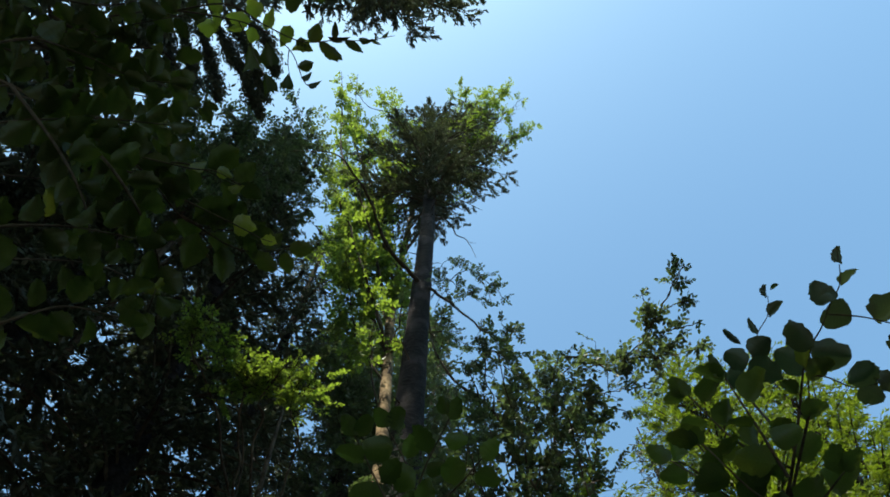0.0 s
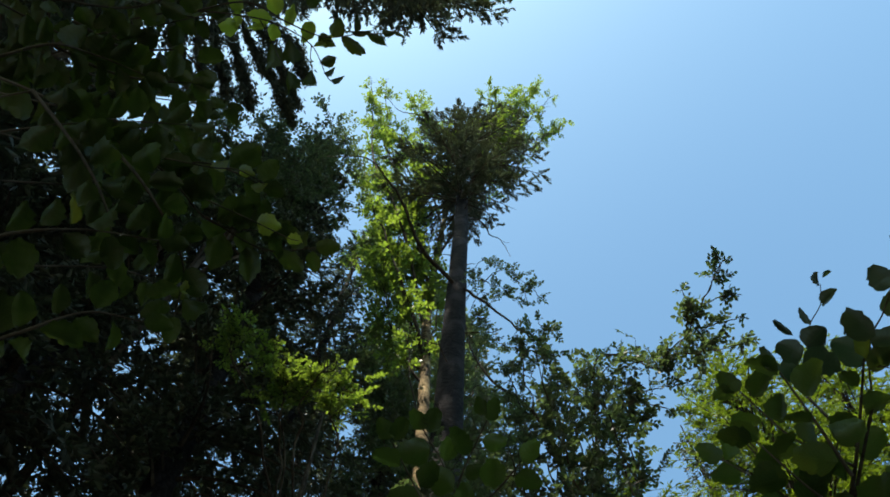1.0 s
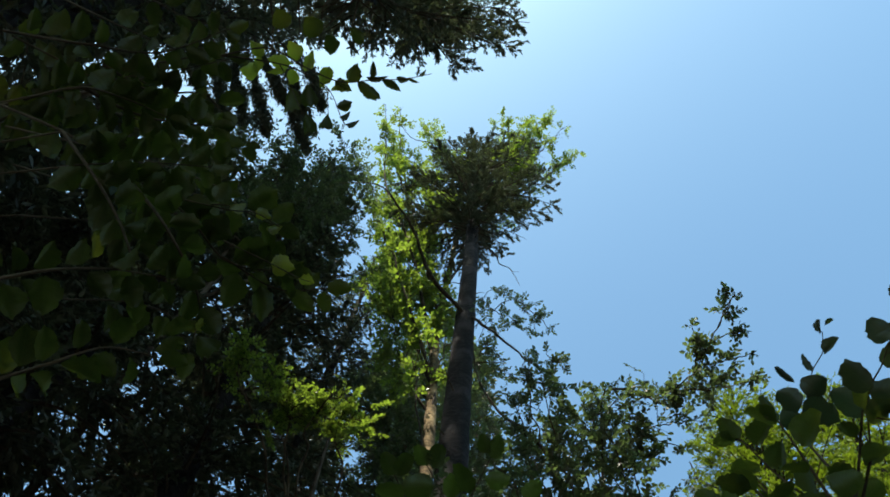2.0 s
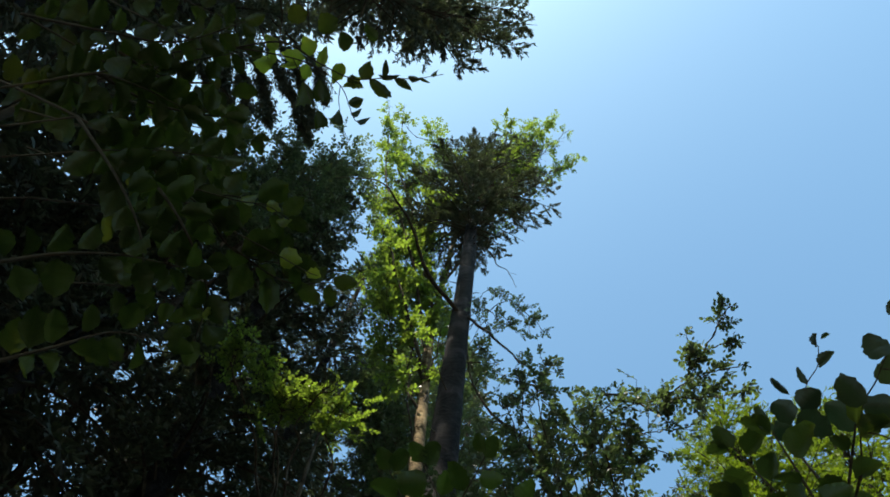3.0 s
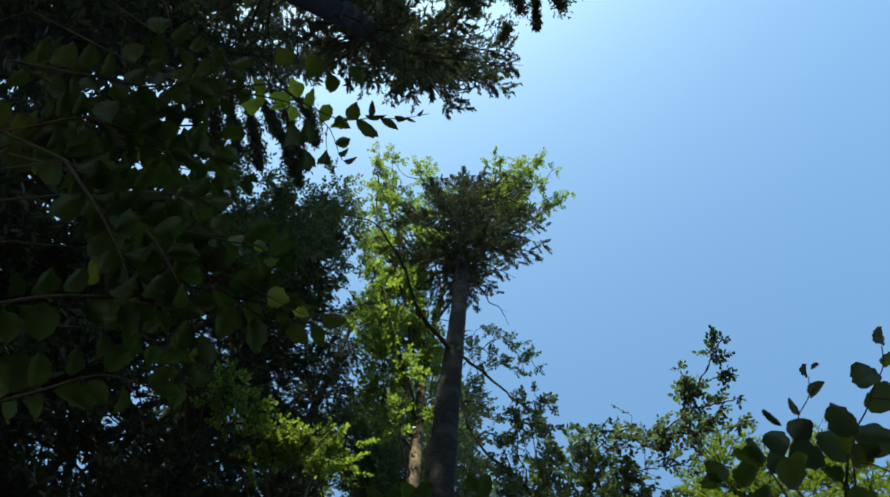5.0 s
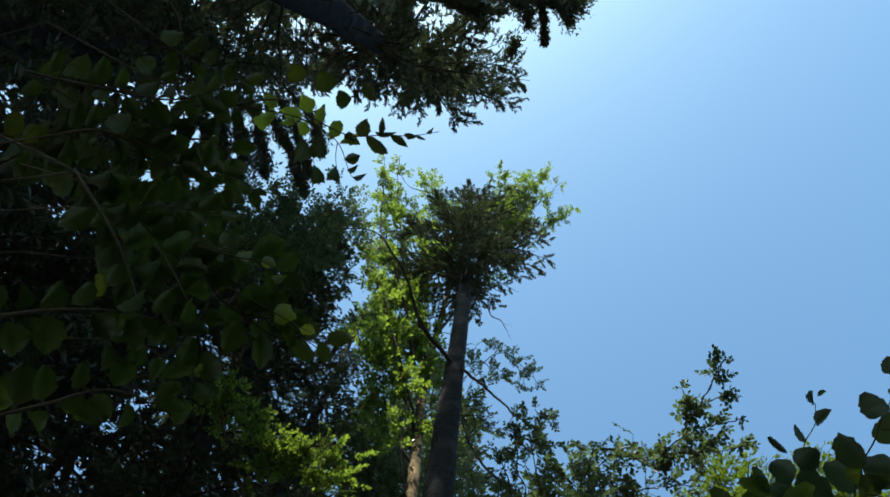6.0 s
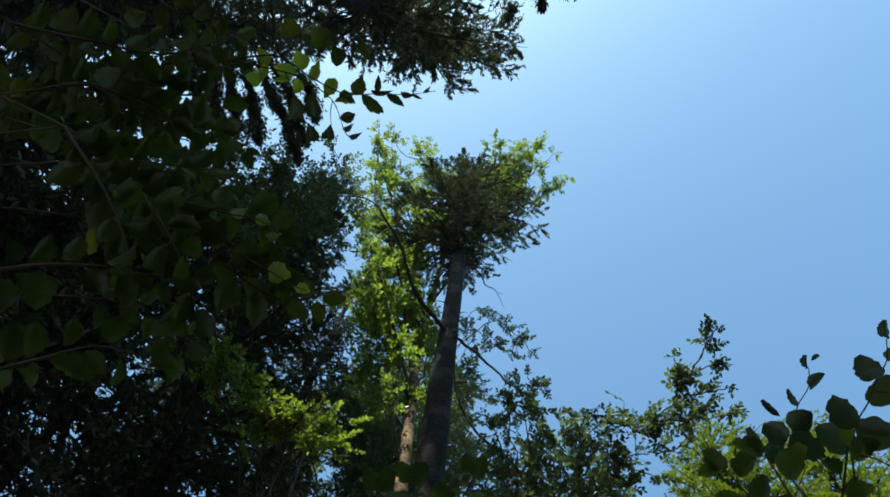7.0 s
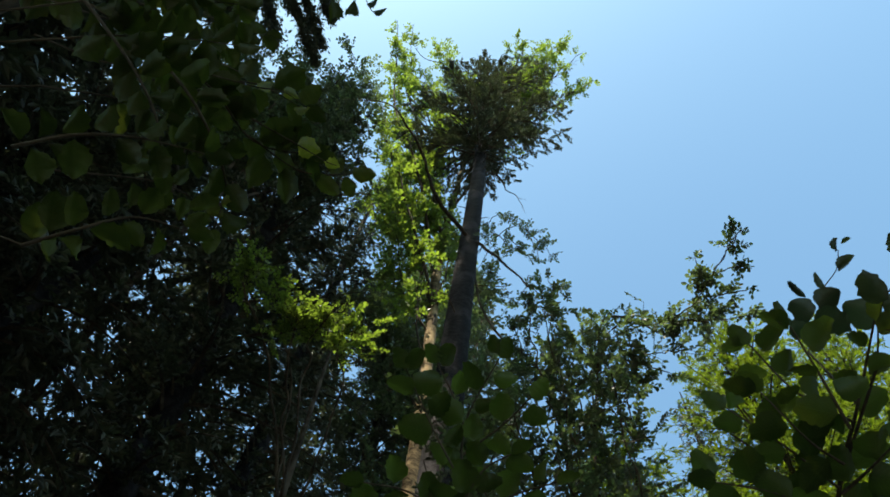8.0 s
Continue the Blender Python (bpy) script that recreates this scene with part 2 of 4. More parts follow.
def conifer(name, place, stem, radii, crown, reach, label, needles, group="", seed=0, droop=0.35, density=1.0, bare=0, shoot=0.10, step=0.36, hang=0.5, fine=1.0, slim=1.0, taper=1.0, cross=True, thin=-1.0):
    """A conifer. stem: the trunk's line, from the ground up; crown: the heights between which it bears green branches;
    reach(u, azimuth): a branch's length at the share u of the crown's height; bare: dead stubs below the crown;
    thin: side shoots are left out where a slow noise lies under this, so that the needles gather in tufts."""
    rng = np.random.default_rng(seed)
    tree = thing(name, place, label, "tree", group)
    o = np.array(place, float)
    stem = [np.array(p, float) - o for p in stem]
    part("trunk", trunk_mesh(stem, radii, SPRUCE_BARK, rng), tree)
    line = bend(stem, 200)
    green = Batch()
    z = crown[0] - o[2]
    top = crown[1] - o[2]
    while z < top:
        u = (z - crown[0] + o[2]) / (crown[1] - crown[0])
        n = rng.integers(4, 7)
        a0 = rng.uniform(0, 6.28)
        for b in range(n):
            az = a0 + b * 6.283 / n + rng.normal(0, 0.25)
            zz = z + rng.uniform(-0.2, 0.2)
            L = reach(u, az) * rng.uniform(0.72, 1.1)
            if L < 0.15:
                continue
            root = np.array([np.interp(zz, line[:, 2], line[:, i]) for i in range(3)])
            out = np.array([math.cos(az), math.sin(az), 0])
            lift = 0.15 + 0.5 * u
            w = np.linspace(0, 1, 9)[:, None]
            rib = root + out * L * w + np.array([0, 0, 1]) * L * (lift * w - (droop + 0.35 * (1 - u) * droop) * 1.6 * w ** 2 + 0.32 * droop * w ** 4)
            side = np.array([-out[1], out[0], 0])
            rib = rib + side * (L * 0.08 * rng.normal() * w ** 2)
            part("branch", mesh_of("branch", *tube(rib, np.linspace(0.012 + 0.011 * L, 0.004, 9), 4), TWIG), tree)
            m = max(8, int(L * 13 * density))
            ws = np.sort(rng.uniform(0.12, 1, m))
            s = np.where(rng.random(m) < 0.5, -1.0, 1.0)
            p0 = np.stack([np.interp(ws, w[:, 0], rib[:, i]) for i in range(3)], 1)
            bl = (0.16 + 0.34 * L * 0.45 * (1 - taper * ws ** 1.6)) * rng.uniform(0.6, 1.25, m)
            bd = unit(out * (0.55 + 0.5 * ws[:, None]) + side * s[:, None] * rng.uniform(0.4, 1.1, m)[:, None] + np.array([0, 0, -1]) * rng.uniform(0.1, 1.0, m)[:, None] * hang)
            per = np.maximum(4, (bl / 0.02 * fine).astype(int))
            if thin > -1:
                per[[noise.noise(Vector((a + b * c * 0.6) * 1.5)) < thin for a, b, c in zip(p0, bd, bl)]] = 0
            i = np.repeat(np.arange(m), per)
            q = rng.random(len(i)) ** 0.8
            at = p0[i] + bd[i] * (bl[i] * q)[:, None] + np.array([0, 0, -1]) * (0.25 * hang * bl[i] * q ** 2)[:, None]
            nrm = unit(rng.normal(0, 0.5, (len(i), 3)) + (0, 0, 1))
            ax = unit(bd[i] + rng.normal(0, 0.55, (len(i), 3)))
            strew(green, SHOOT if cross else BLADE, SHOOT_F if cross else BLADE_F, at, ax, nrm, shoot * rng.uniform(0.55, 1.2, len(i)), np.full(len(i), slim))
        z += step * rng.uniform(0.8, 1.2)
    for _ in range(bare):
        zz = rng.uniform(4, crown[0] - o[2] + 1.5)
        az = rng.uniform(0, 6.28)
        root = np.array([np.interp(zz, line[:, 2], line[:, i]) for i in range(3)])
        L = rng.uniform(0.15, 0.9)
        out = np.array([math.cos(az), math.sin(az), rng.uniform(-0.5, 0.1)])
        w = np.linspace(0, 1, 5)[:, None]
        part("dead_stub", mesh_of("dead_stub", *tube(root + out * L * w + rng.normal(0, 0.03, (5, 3)) * w, np.linspace(0.016, 0.004, 5), 5), TWIG), tree)
    part("crown", green.mesh("crown", needles), tree, kind="stuff")
    return tree


def bough(tree, line, needles, wide=0.3, shoot=0.11, seed=0):
    """A single hanging conifer branch with a tassel of needled shoots along it."""
    rng = np.random.default_rng(seed)
    o = np.array(tree.location)
    pts = bend([np.array(p) - o for p in line], 40)
    ob = part("branch", mesh_of("branch", *tube(pts, np.linspace(0.03, 0.005, 40), 6), TWIG), tree)
    m = int(np.linalg.norm(np.diff(pts, axis=0), axis=1).sum() * 1150)
    w = rng.uniform(0.2, 1, m)
    at = np.stack([np.interp(w, np.linspace(0, 1, 40), pts[:, i]) for i in range(3)], 1)
    lump = 0.65 + 0.35 * np.sin(w * rng.uniform(14, 22) + rng.uniform(0, 6))
    off = rng.normal(0, 0.5, (m, 3)) * (wide * lump)[:, None]
    ax = unit(unit(pts[-1] - pts[20]) + rng.normal(0, 0.7, (m, 3)) + (0, 0, -0.4))
    green = Batch()
    strew(green, BLADE, BLADE_F, at + off + (0, 0, -0.2 * wide), ax, unit(rng.normal(0, 0.5, (m, 3)) + (0, 0, 1)), shoot * rng.uniform(0.6, 1.3, m))
    part("needles", green.mesh("needles", needles), ob, kind="stuff")


def broadleaf(name, place, stem, radii, limbs, label, leaf_mat, bark=None, group="", seed=0, leaf=0.075, spread=0.9, gap=0.045, arms=7.0, twigs=9.0, flat=0.45, start=0.3, stout=1.0, thin=-1.0):
    """A broadleaved tree. limbs: lines of points in the world, each thick end first; every limb bears arms, arms bear twigs, twigs bear leaves.
    thin: twigs are left out where a slow noise lies under this, so that the leaves gather in tufts with gaps between."""
    rng = np.random.default_rng(seed)
    tree = thing(name, place, label, "tree", group)
    o = np.array(place, float)
    part("trunk", trunk_mesh([np.array(p, float) - o for p in stem], radii, bark or BEECH_BARK, rng), tree)
    wood, green = Batch(), Batch()
    for limb in limbs:
        wide = spread
        if isinstance(limb[0], float):
            wide, limb = limb[0], limb[1:]
        pts = bend([np.array(p, float) - o for p in limb], 16)
        L = np.linalg.norm(np.diff(pts, axis=0), axis=1).sum()
        pts[1:] += rng.normal(0, 0.03 * min(1.0, L / 3), (15, 3))
        thick = min(0.045, (0.007 + 0.007 * L) * stout)
        part("limb", mesh_of("limb", *tube(bend(pts, 40), np.linspace(thick, 0.006, 40), 8, 0.04, rng), TWIG, True), tree)
        m = max(5, int(L * arms * (0.35 + 0.65 * min(1.0, wide / spread))))
        ws = np.sort(rng.uniform(start, 1, m))
        ws[-1] = 1.0
        main = unit(pts[-1] - pts[0])
        for w in ws:
            p = np.array([np.interp(w, np.linspace(0, 1, 16), pts[:, i]) for i in range(3)])
            d = unit(main * rng.uniform(0.3, 1.0) + rng.normal(0, 0.75, 3) * (1, 1, 0.6))
            al = wide * rng.uniform(0.4, 1.0) * (1.15 - 0.5 * w)
            ww = np.linspace(0, 1, 6)[:, None]
            arm = p + d * al * ww + rng.normal(0, 0.05 * al, 3) * ww ** 2 + np.array([0, 0, -0.08 * al]) * ww ** 2
            wood.add(*tube(arm, np.linspace(0.004 + 0.005 * al, 0.002, 6), 4))
            k = max(2, int(al * twigs))
            for q in np.append(rng.uniform(0.15, 1, k), 1.0):
                t0 = arm[0] + (arm[-1] - arm[0]) * q
                if wide > 0.32 and noise.noise(Vector((t0 + o) * (1.7, 1.7, 2.2))) < thin:
                    continue
                td = unit(d * rng.uniform(0.2, 1.0) + rng.normal(0, 0.7, 3) * (1, 1, flat))
                tl = rng.uniform(0.16, 0.42) * min(1.2, 0.2 + 0.98 * wide)
                wood.add(*tube(np.stack([t0, t0 + td * tl]), (0.003, 0.001), 3))
                cnt = max(3, int(tl / gap))
                s = np.where(np.arange(cnt) % 2 == 0, 1.0, -1.0)
                up = unit(np.array([0, 0, 1.0]) + rng.normal(0, 0.35, 3))
                sd = unit(np.cross(td, up))
                ax = unit(td * rng.uniform(0.4, 0.9, cnt)[:, None] + sd * s[:, None] + rng.normal(0, 0.25, (cnt, 3)))
                ax[-1] = td
                at = t0 + td * tl * np.linspace(0.12, 1, cnt)[:, None]
                nm = unit(up + rng.normal(0, 0.4, (cnt, 3)))
                strew(green, OVAL, OVAL_F, at, ax, nm, leaf * rng.uniform(0.6, 1.15, cnt), rng.uniform(0.85, 1.15, cnt))
    part("twigwork", wood.mesh("twigwork", TWIG), tree, kind="stuff")
    part("crown", green.mesh("crown", leaf_mat), tree, kind="stuff")
    return tree


# ---- ground ----
gx = np.concatenate([-np.geomspace(1500, 12, 14), np.linspace(-10, 10, 41), np.geomspace(12, 1500, 14)])
gn = len(gx)
GX, GY = np.meshgrid(gx, gx, indexing="ij")
near_w = np.exp(-(GX ** 2 + GY ** 2) / 200)
GZ = np.array([[noise.noise(Vector((a * 0.6, b * 0.6, 0))) * 0.12 for b in gx] for a in gx]) * near_w - 0.05
gi, gj = np.meshgrid(np.arange(gn - 1), np.arange(gn - 1), indexing="ij")
gf = np.stack([gi * gn + gj, (gi + 1) * gn + gj, (gi + 1) * gn + gj + 1, gi * gn + gj + 1], -1).reshape(-1, 4)
tagged(new("ground", mesh_of("ground", np.stack([GX, GY, GZ], -1).reshape(-1, 3), gf, floor_m, True)), "brown forest floor with leaf litter and moss", "ground", kind="structure")

# ---- tall trees ----


def sided(base, sides, power=0.7):
    """Branch length by height, longer towards the azimuths given as (degrees, share)."""
    def reach(u, az):
        k = 1.0
        for deg, share in sides:
            c = max(0.0, math.cos(az - radians(deg)))
            k += share * c * c
        return base * k * (1 - u) ** power * min(1.0, 0.62 + 3.0 * u)
    return reach


def lopsided(u, az):
    """The crown of the tall spruce: wide low down on its shaded side, wide near the top towards the clearing."""
    c = math.cos(az - radians(5))
    clear, shade = max(0.0, c) ** 2, max(0.0, -c) ** 2
    return 1.8 * (1 - u) ** 0.45 * (min(1.0, 0.62 + 3.0 * u) + clear * (0.1 + 1.15 * min(1.0, u * 1.9)) + shade * (0.62 - 0.35 * u) - 0.22 * clear * (1 - u))


def overhead(u, az):
    """The crown over the eye: long branches out over the clearing, short and thin ones below and behind."""
    c = max(0.0, math.cos(az + radians(6)))
    low = min(1.0, max(0.0, (u - 0.14) / 0.1))
    back = 0.55 * max(0.0, -math.cos(az)) ** 2
    return (0.6 + 0.5 * low + back + 1.95 * low * c ** 2.0) * (1 - u) ** 0.5


# The tall spruce in the middle of the view.
main_spruce = conifer("spruce_tree", (-0.45, 5.2, 0), [(-0.45, 5.25, -0.1), (-0.47, 5.22, 9), (-0.4, 5.2, 18), (-0.48, 4.95, 26), (-0.53, 4.68, 30.6)],
    (0.29, 0.205, 0.165, 0.10, 0.02), (18.8, 30.6), lopsided,
    "tall spruce with bare grey trunk and dark tufted crown", SPRUCE, "tall spruces", seed=3, bare=40, droop=0.22, hang=0.35, fine=2.9, shoot=0.09, taper=0.75, cross=False, thin=-0.17)
# The spruce that leans in overhead.
lean_spruce = conifer("spruce_tree", (-1.9, -1.2, 0), [(-1.9, -1.2, -0.1), (-1.6, -0.675, 9.6), (-1.48, -0.355, 15), (-1.3, 0.0, 27)],
    (0.22, 0.165, 0.11, 0.02), (11.0, 27.0), overhead,
    "tall spruce with thick dark trunk, crown overhead", SPRUCE, "tall spruces", seed=5, bare=70, droop=0.2, hang=0.35, fine=2.3, shoot=0.095, taper=0.6, step=0.4, cross=False, thin=-0.15)
# Spruces that close the view with dark branches.
dark_spruce = conifer("spruce_tree", (-5.3, -0.45, 0), [(-5.3, -0.45, -0.1), (-5.15, -0.4, 10), (-5.0, -0.2, 27)],
    (0.28, 0.2, 0.02), (8.5, 25.0), sided(1.3, [(285, 1.3), (10, 0.1), (200, 0.8)], 0.4),
    "dark spruce with long hanging branches", SPRUCE, "tall spruces", seed=7, cross=False, droop=0.45, hang=0.9, fine=0.75, step=0.5, shoot=0.15)
conifer("spruce_tree", (-4.3, 6.3, 0), [(-4.3, 6.3, -0.1), (-4.35, 5.9, 9), (-4.6, 4.9, 17), (-4.75, 4.3, 22.5)],
    (0.30, 0.2, 0.14, 0.02), (6.5, 22.5), sided(2.2, [(0, 0.1)], 0.35),
    "dark spruce with dense shaded crown", SPRUCE, "tall spruces", seed=9, cross=False, fine=1.55, shoot=0.125, thin=-0.15)
conifer("spruce_tree", (-6.0, 4.3, 0), [(-6.0, 4.3, -0.1), (-6.0, 4.3, 10), (-6.1, 4.2, 22)],
    (0.26, 0.19, 0.02), (3.6, 22.0), sided(2.4, [], 0.6),
    "dark spruce with drooping branches to low down", SPRUCE, "tall spruces", seed=12, cross=False, droop=0.45, hang=0.8, fine=0.85, shoot=0.165, thin=-0.2)
conifer("spruce_tree", (-7.6, 3.2, 0), [(-7.6, 3.2, -0.1), (-7.6, 3.3, 10), (-7.7, 3.5, 21)],
    (0.3, 0.22, 0.02), (4.0, 21.0), sided(3.0, [], 0.6),
    "dark spruce with drooping branches to low down", SPRUCE, "tall spruces", seed=11, cross=False, droop=0.45, hang=0.8, fine=0.75, shoot=0.18)
conifer("spruce_tree", (-7.4, 8.8, 0), [(-7.4, 8.8, -0.1), (-7.4, 8.8, 10), (-7.4, 8.6, 24)],
    (0.28, 0.2, 0.02), (3.5, 24.0), sided(3.0, [], 0.6),
    "dark spruce with drooping branches to low down", SPRUCE, "tall spruces", seed=13, cross=False, droop=0.45, fine=0.42, shoot=0.2)
conifer("spruce_tree", (-8.8, 6.4, 0), [(-8.8, 6.4, -0.1), (-8.8, 6.4, 9), (-8.8, 6.3, 18)], (0.26, 0.18, 0.02), (3.0, 18.0), sided(2.4, [], 0.6),
    "dark spruce with drooping branches to low down", SPRUCE, "tall spruces", seed=37, cross=False, droop=0.45, hang=0.8, fine=0.55, shoot=0.19)
conifer("spruce_tree", (-2.6, 10.6, 0), [(-2.6, 10.6, -0.1), (-2.6, 10.6, 10), (-2.5, 10.3, 22)], (0.24, 0.17, 0.02), (3.0, 22), sided(2.3, [], 0.6),
    "dark spruce in shade behind the beeches", SPRUCE, "tall spruces", seed=19, cross=False, droop=0.4, hang=0.7, fine=0.7, shoot=0.15)
conifer("spruce_tree", (-4.8, 10.9, 0), [(-4.8, 10.9, -0.1), (-4.8, 10.9, 9), (-4.7, 10.7, 20.5)], (0.22, 0.16, 0.02), (3.0, 20.5), sided(2.6, [], 0.6),
    "dark spruce in shade behind the beeches", SPRUCE, "tall spruces", seed=20, cross=False, droop=0.4, hang=0.7, fine=0.55, shoot=0.18)
conifer("spruce_tree", (-3.9, 8.1, 0), [(-3.9, 8.1, -0.1), (-3.9, 8.0, 10), (-3.8, 7.5, 23)], (0.25, 0.18, 0.02), (3.5, 23), sided(1.9, [], 0.45),
    "dark spruce in shade behind the young beech", SPRUCE, "tall spruces", seed=33, cross=False, droop=0.4, hang=0.7, fine=0.6, shoot=0.13)
conifer("spruce_tree", (-0.9, 13.2, 0), [(-0.9, 13.2, -0.1), (-0.9, 13.2, 10), (-0.9, 13.0, 28)], (0.26, 0.19, 0.02), (5.0, 28), sided(2.7, [], 0.5),
    "dark spruce in shade behind the beeches", SPRUCE, "tall spruces", seed=31, cross=False, droop=0.4, hang=0.7, fine=0.3, shoot=0.27, step=0.45)
# Spruces added mostly unseen behind the eye, between it and the sun, for shade.
for x, y, top, low, wide, k in ((-2.9, -5.34, 22, 5, 2.6, 149), (0.6, -5.2, 21, 5, 2.2, 71), (3.6, -5.2, 22, 5, 2.4, 72), (-4.5, -5.1, 25, 6, 1.8, 101), (-6.6, -5.0, 20, 5, 2.0, 79), (6.6, -5.6, 22, 5, 2.6, 74),
        (-8.4, -4.4, 39, 16, 3.0, 75), (-7.8, 1.4, 16.5, 4.5, 2.2, 76), (-9.0, -1.2, 24, 5, 2.6, 77), (-10.4, 6.0, 24, 4, 2.6, 78)):
    conifer("spruce_tree", (x, y, 0), [(x, y, -0.1), (x, y, 10), (x, y, top)], (0.26, 0.18, 0.02), (low, top), sided(wide, [], 0.5),
        "tall dark spruce added for shade, mostly out of view", SPRUCE, "tall spruces", seed=k, cross=False, fine=0.3 if k > 100 else 0.09 if k in (74, 75, 77, 78) else 0.16, shoot=0.24 if k > 100 else 0.45 if k in (74, 75, 77, 78) else 0.33, step=0.5)
# One more, added in the sun's path to shade the middle spruce's trunk.
conifer("spruce_tree", (-4.0, -3.3, 0), [(-4.0, -3.3, -0.1), (-4.0, -3.3, 16), (-3.95, -3.25, 35)], (0.3, 0.22, 0.02), (24.5, 35), sided(1.25, [(90, 0.2)], 0.3),
    "tall slim spruce with a high crown, added to shade the middle trunk", SPRUCE, "tall spruces", seed=35, cross=False, fine=0.45, shoot=0.22, step=0.45)
# The pale larches in full sun.
for x, y, low, top, wide, k, words in ((5.7, 9.0, 3.5, 16.3, 3.2, 15, "pale green larch with feathery sunlit foliage"), (2.7, 9.9, 3.0, 13.2, 3.0, 16, "lower pale green larch with feathery foliage"),
        (8.3, 9.2, 3.5, 17.2, 3.0, 17, "pale green larch at the edge of the clearing")):
    conifer("larch_tree", (x, y, 0), [(x, y, -0.1), (x, y, 0.55 * top), (x - 0.1, y - 0.1, top)], (0.2, 0.13, 0.015), (low, top), sided(wide, [], 0.45),
        words, LARCH, "pale larches", seed=k, droop=0.18, shoot=0.13, hang=0.3, fine=1.0 if k == 15 else 0.9, step=0.22, slim=0.75, cross=False)
conifer("spruce_tree", (4.9, 10.4, 0), [(4.9, 10.4, -0.1), (4.9, 10.4, 9), (4.9, 10.4, 16.2)], (0.18, 0.12, 0.015), (4.0, 16.2), sided(1.7, [], 0.8),
    "small dark spruce among pale larches", SPRUCE, "tall spruces", seed=18, cross=False, fine=0.4, shoot=0.14)

H = 1.55


def up(h, sx, sy):
    """A place at h metres over the eye's level, sx and sy metres aside and ahead for each metre of height."""
    return (sx * h, sy * h, h + H)


# The sunlit beech behind the spruce.
broadleaf("beech_tree", (-1.1, 7.1, 0), [(-1.05, 7.1, -0.1), (-1.03, 7.08, 9), (-1.12, 7.05, 12.5), (-1.26, 7.0, 16.2), (-1.1, 6.6, 20), (-0.8, 6.0, 24), (-0.4, 5.3, 28)], (0.14, 0.115, 0.112, 0.105, 0.08, 0.05, 0.02), [
    [0.6, (-1.2, 7.0, 16.5), (-2.1, 6.4, 20), up(22, -0.145, 0.225), up(25, -0.145, 0.13)],
    [0.55, (-1.15, 6.9, 18), up(22, -0.11, 0.27), up(24, -0.125, 0.19), up(26, -0.125, 0.105)],
    [(-1.2, 7.0, 15), (-2.0, 6.9, 17.5), up(18, -0.17, 0.36)],
    [(-1.2, 7.0, 14), (-1.9, 6.5, 16.5), up(18.5, -0.12, 0.30)],
    [(-1.2, 7.0, 17), (-1.7, 6.0, 19.5), up(21, -0.08, 0.245)],
    [0.7, (-1.2, 7.0, 13.5), (-2.0, 7.0, 15), up(15, -0.17, 0.41)],
    [(-1.2, 7.0, 13), (-2.0, 6.6, 15), up(15.5, -0.15, 0.36)],
] + [
    [0.8, (-1.1, 6.8, 19.5), (0.5, 5.8, 25), up(28, 0.055, 0.13)],
    [0.85, (-0.9, 6.3, 22), (1.5, 5.0, 27), up(28, 0.115, 0.14)],
    [0.85, (-0.8, 6.1, 23), (1.0, 4.6, 27.5), up(28.5, 0.085, 0.135)],
    [0.6, (-0.9, 6.2, 22), (1.8, 5.6, 26.5), up(27, 0.135, 0.18)],
    [0.7, (-0.8, 6.0, 23.5), (0.2, 4.8, 28), up(29, 0.03, 0.13)],
    [0.8, (-0.8, 6.0, 24), (-1.4, 5.0, 26.5), up(27, -0.09, 0.13)],
    [0.9, (-1.0, 6.6, 21), (-2.0, 5.0, 24), up(24, -0.135, 0.18)],
] + [
    [0.8, (-1.1, 6.8, 18), (-2.6, 6.2, 21), up(21.5, -0.165, 0.245)],
    [0.7, (-1.1, 6.9, 16.5), (-2.5, 6.6, 19), up(19.5, -0.165, 0.305)],
    [0.7, (-1.15, 7.0, 15.5), (-1.3, 6.7, 18), up(17.5, -0.075, 0.355)],
    [0.7, (-1.15, 7.0, 13), (-1.0, 6.8, 16), up(15.5, -0.055, 0.42)],
    [0.8, (-1.15, 7.0, 11.5), (-1.5, 6.7, 13.8), up(13.0, -0.11, 0.48)],
    [0.5, (-1.25, 6.95, 15.5), (-2.0, 5.6, 18.5), (-3.14, 4.34, 22.0), (-3.41, 3.6, 25.0), (-3.7, 2.58, 27.0)],
    [0.45, (-1.22, 6.9, 17.0), (-2.0, 5.4, 20.0), (-2.83, 4.37, 23.0), (-3.25, 3.88, 25.5)],
    [0.5, (-1.2, 7.0, 14.0), (-2.0, 5.8, 16.5), (-2.89, 4.77, 19.0), (-3.5, 4.51, 22.0)],
], "slim beech with sunlit yellow-green leaves", BEECH, seed=21, leaf=0.115, spread=1.25, arms=5.5, twigs=15.0, gap=0.038, thin=-0.1, stout=0.7)
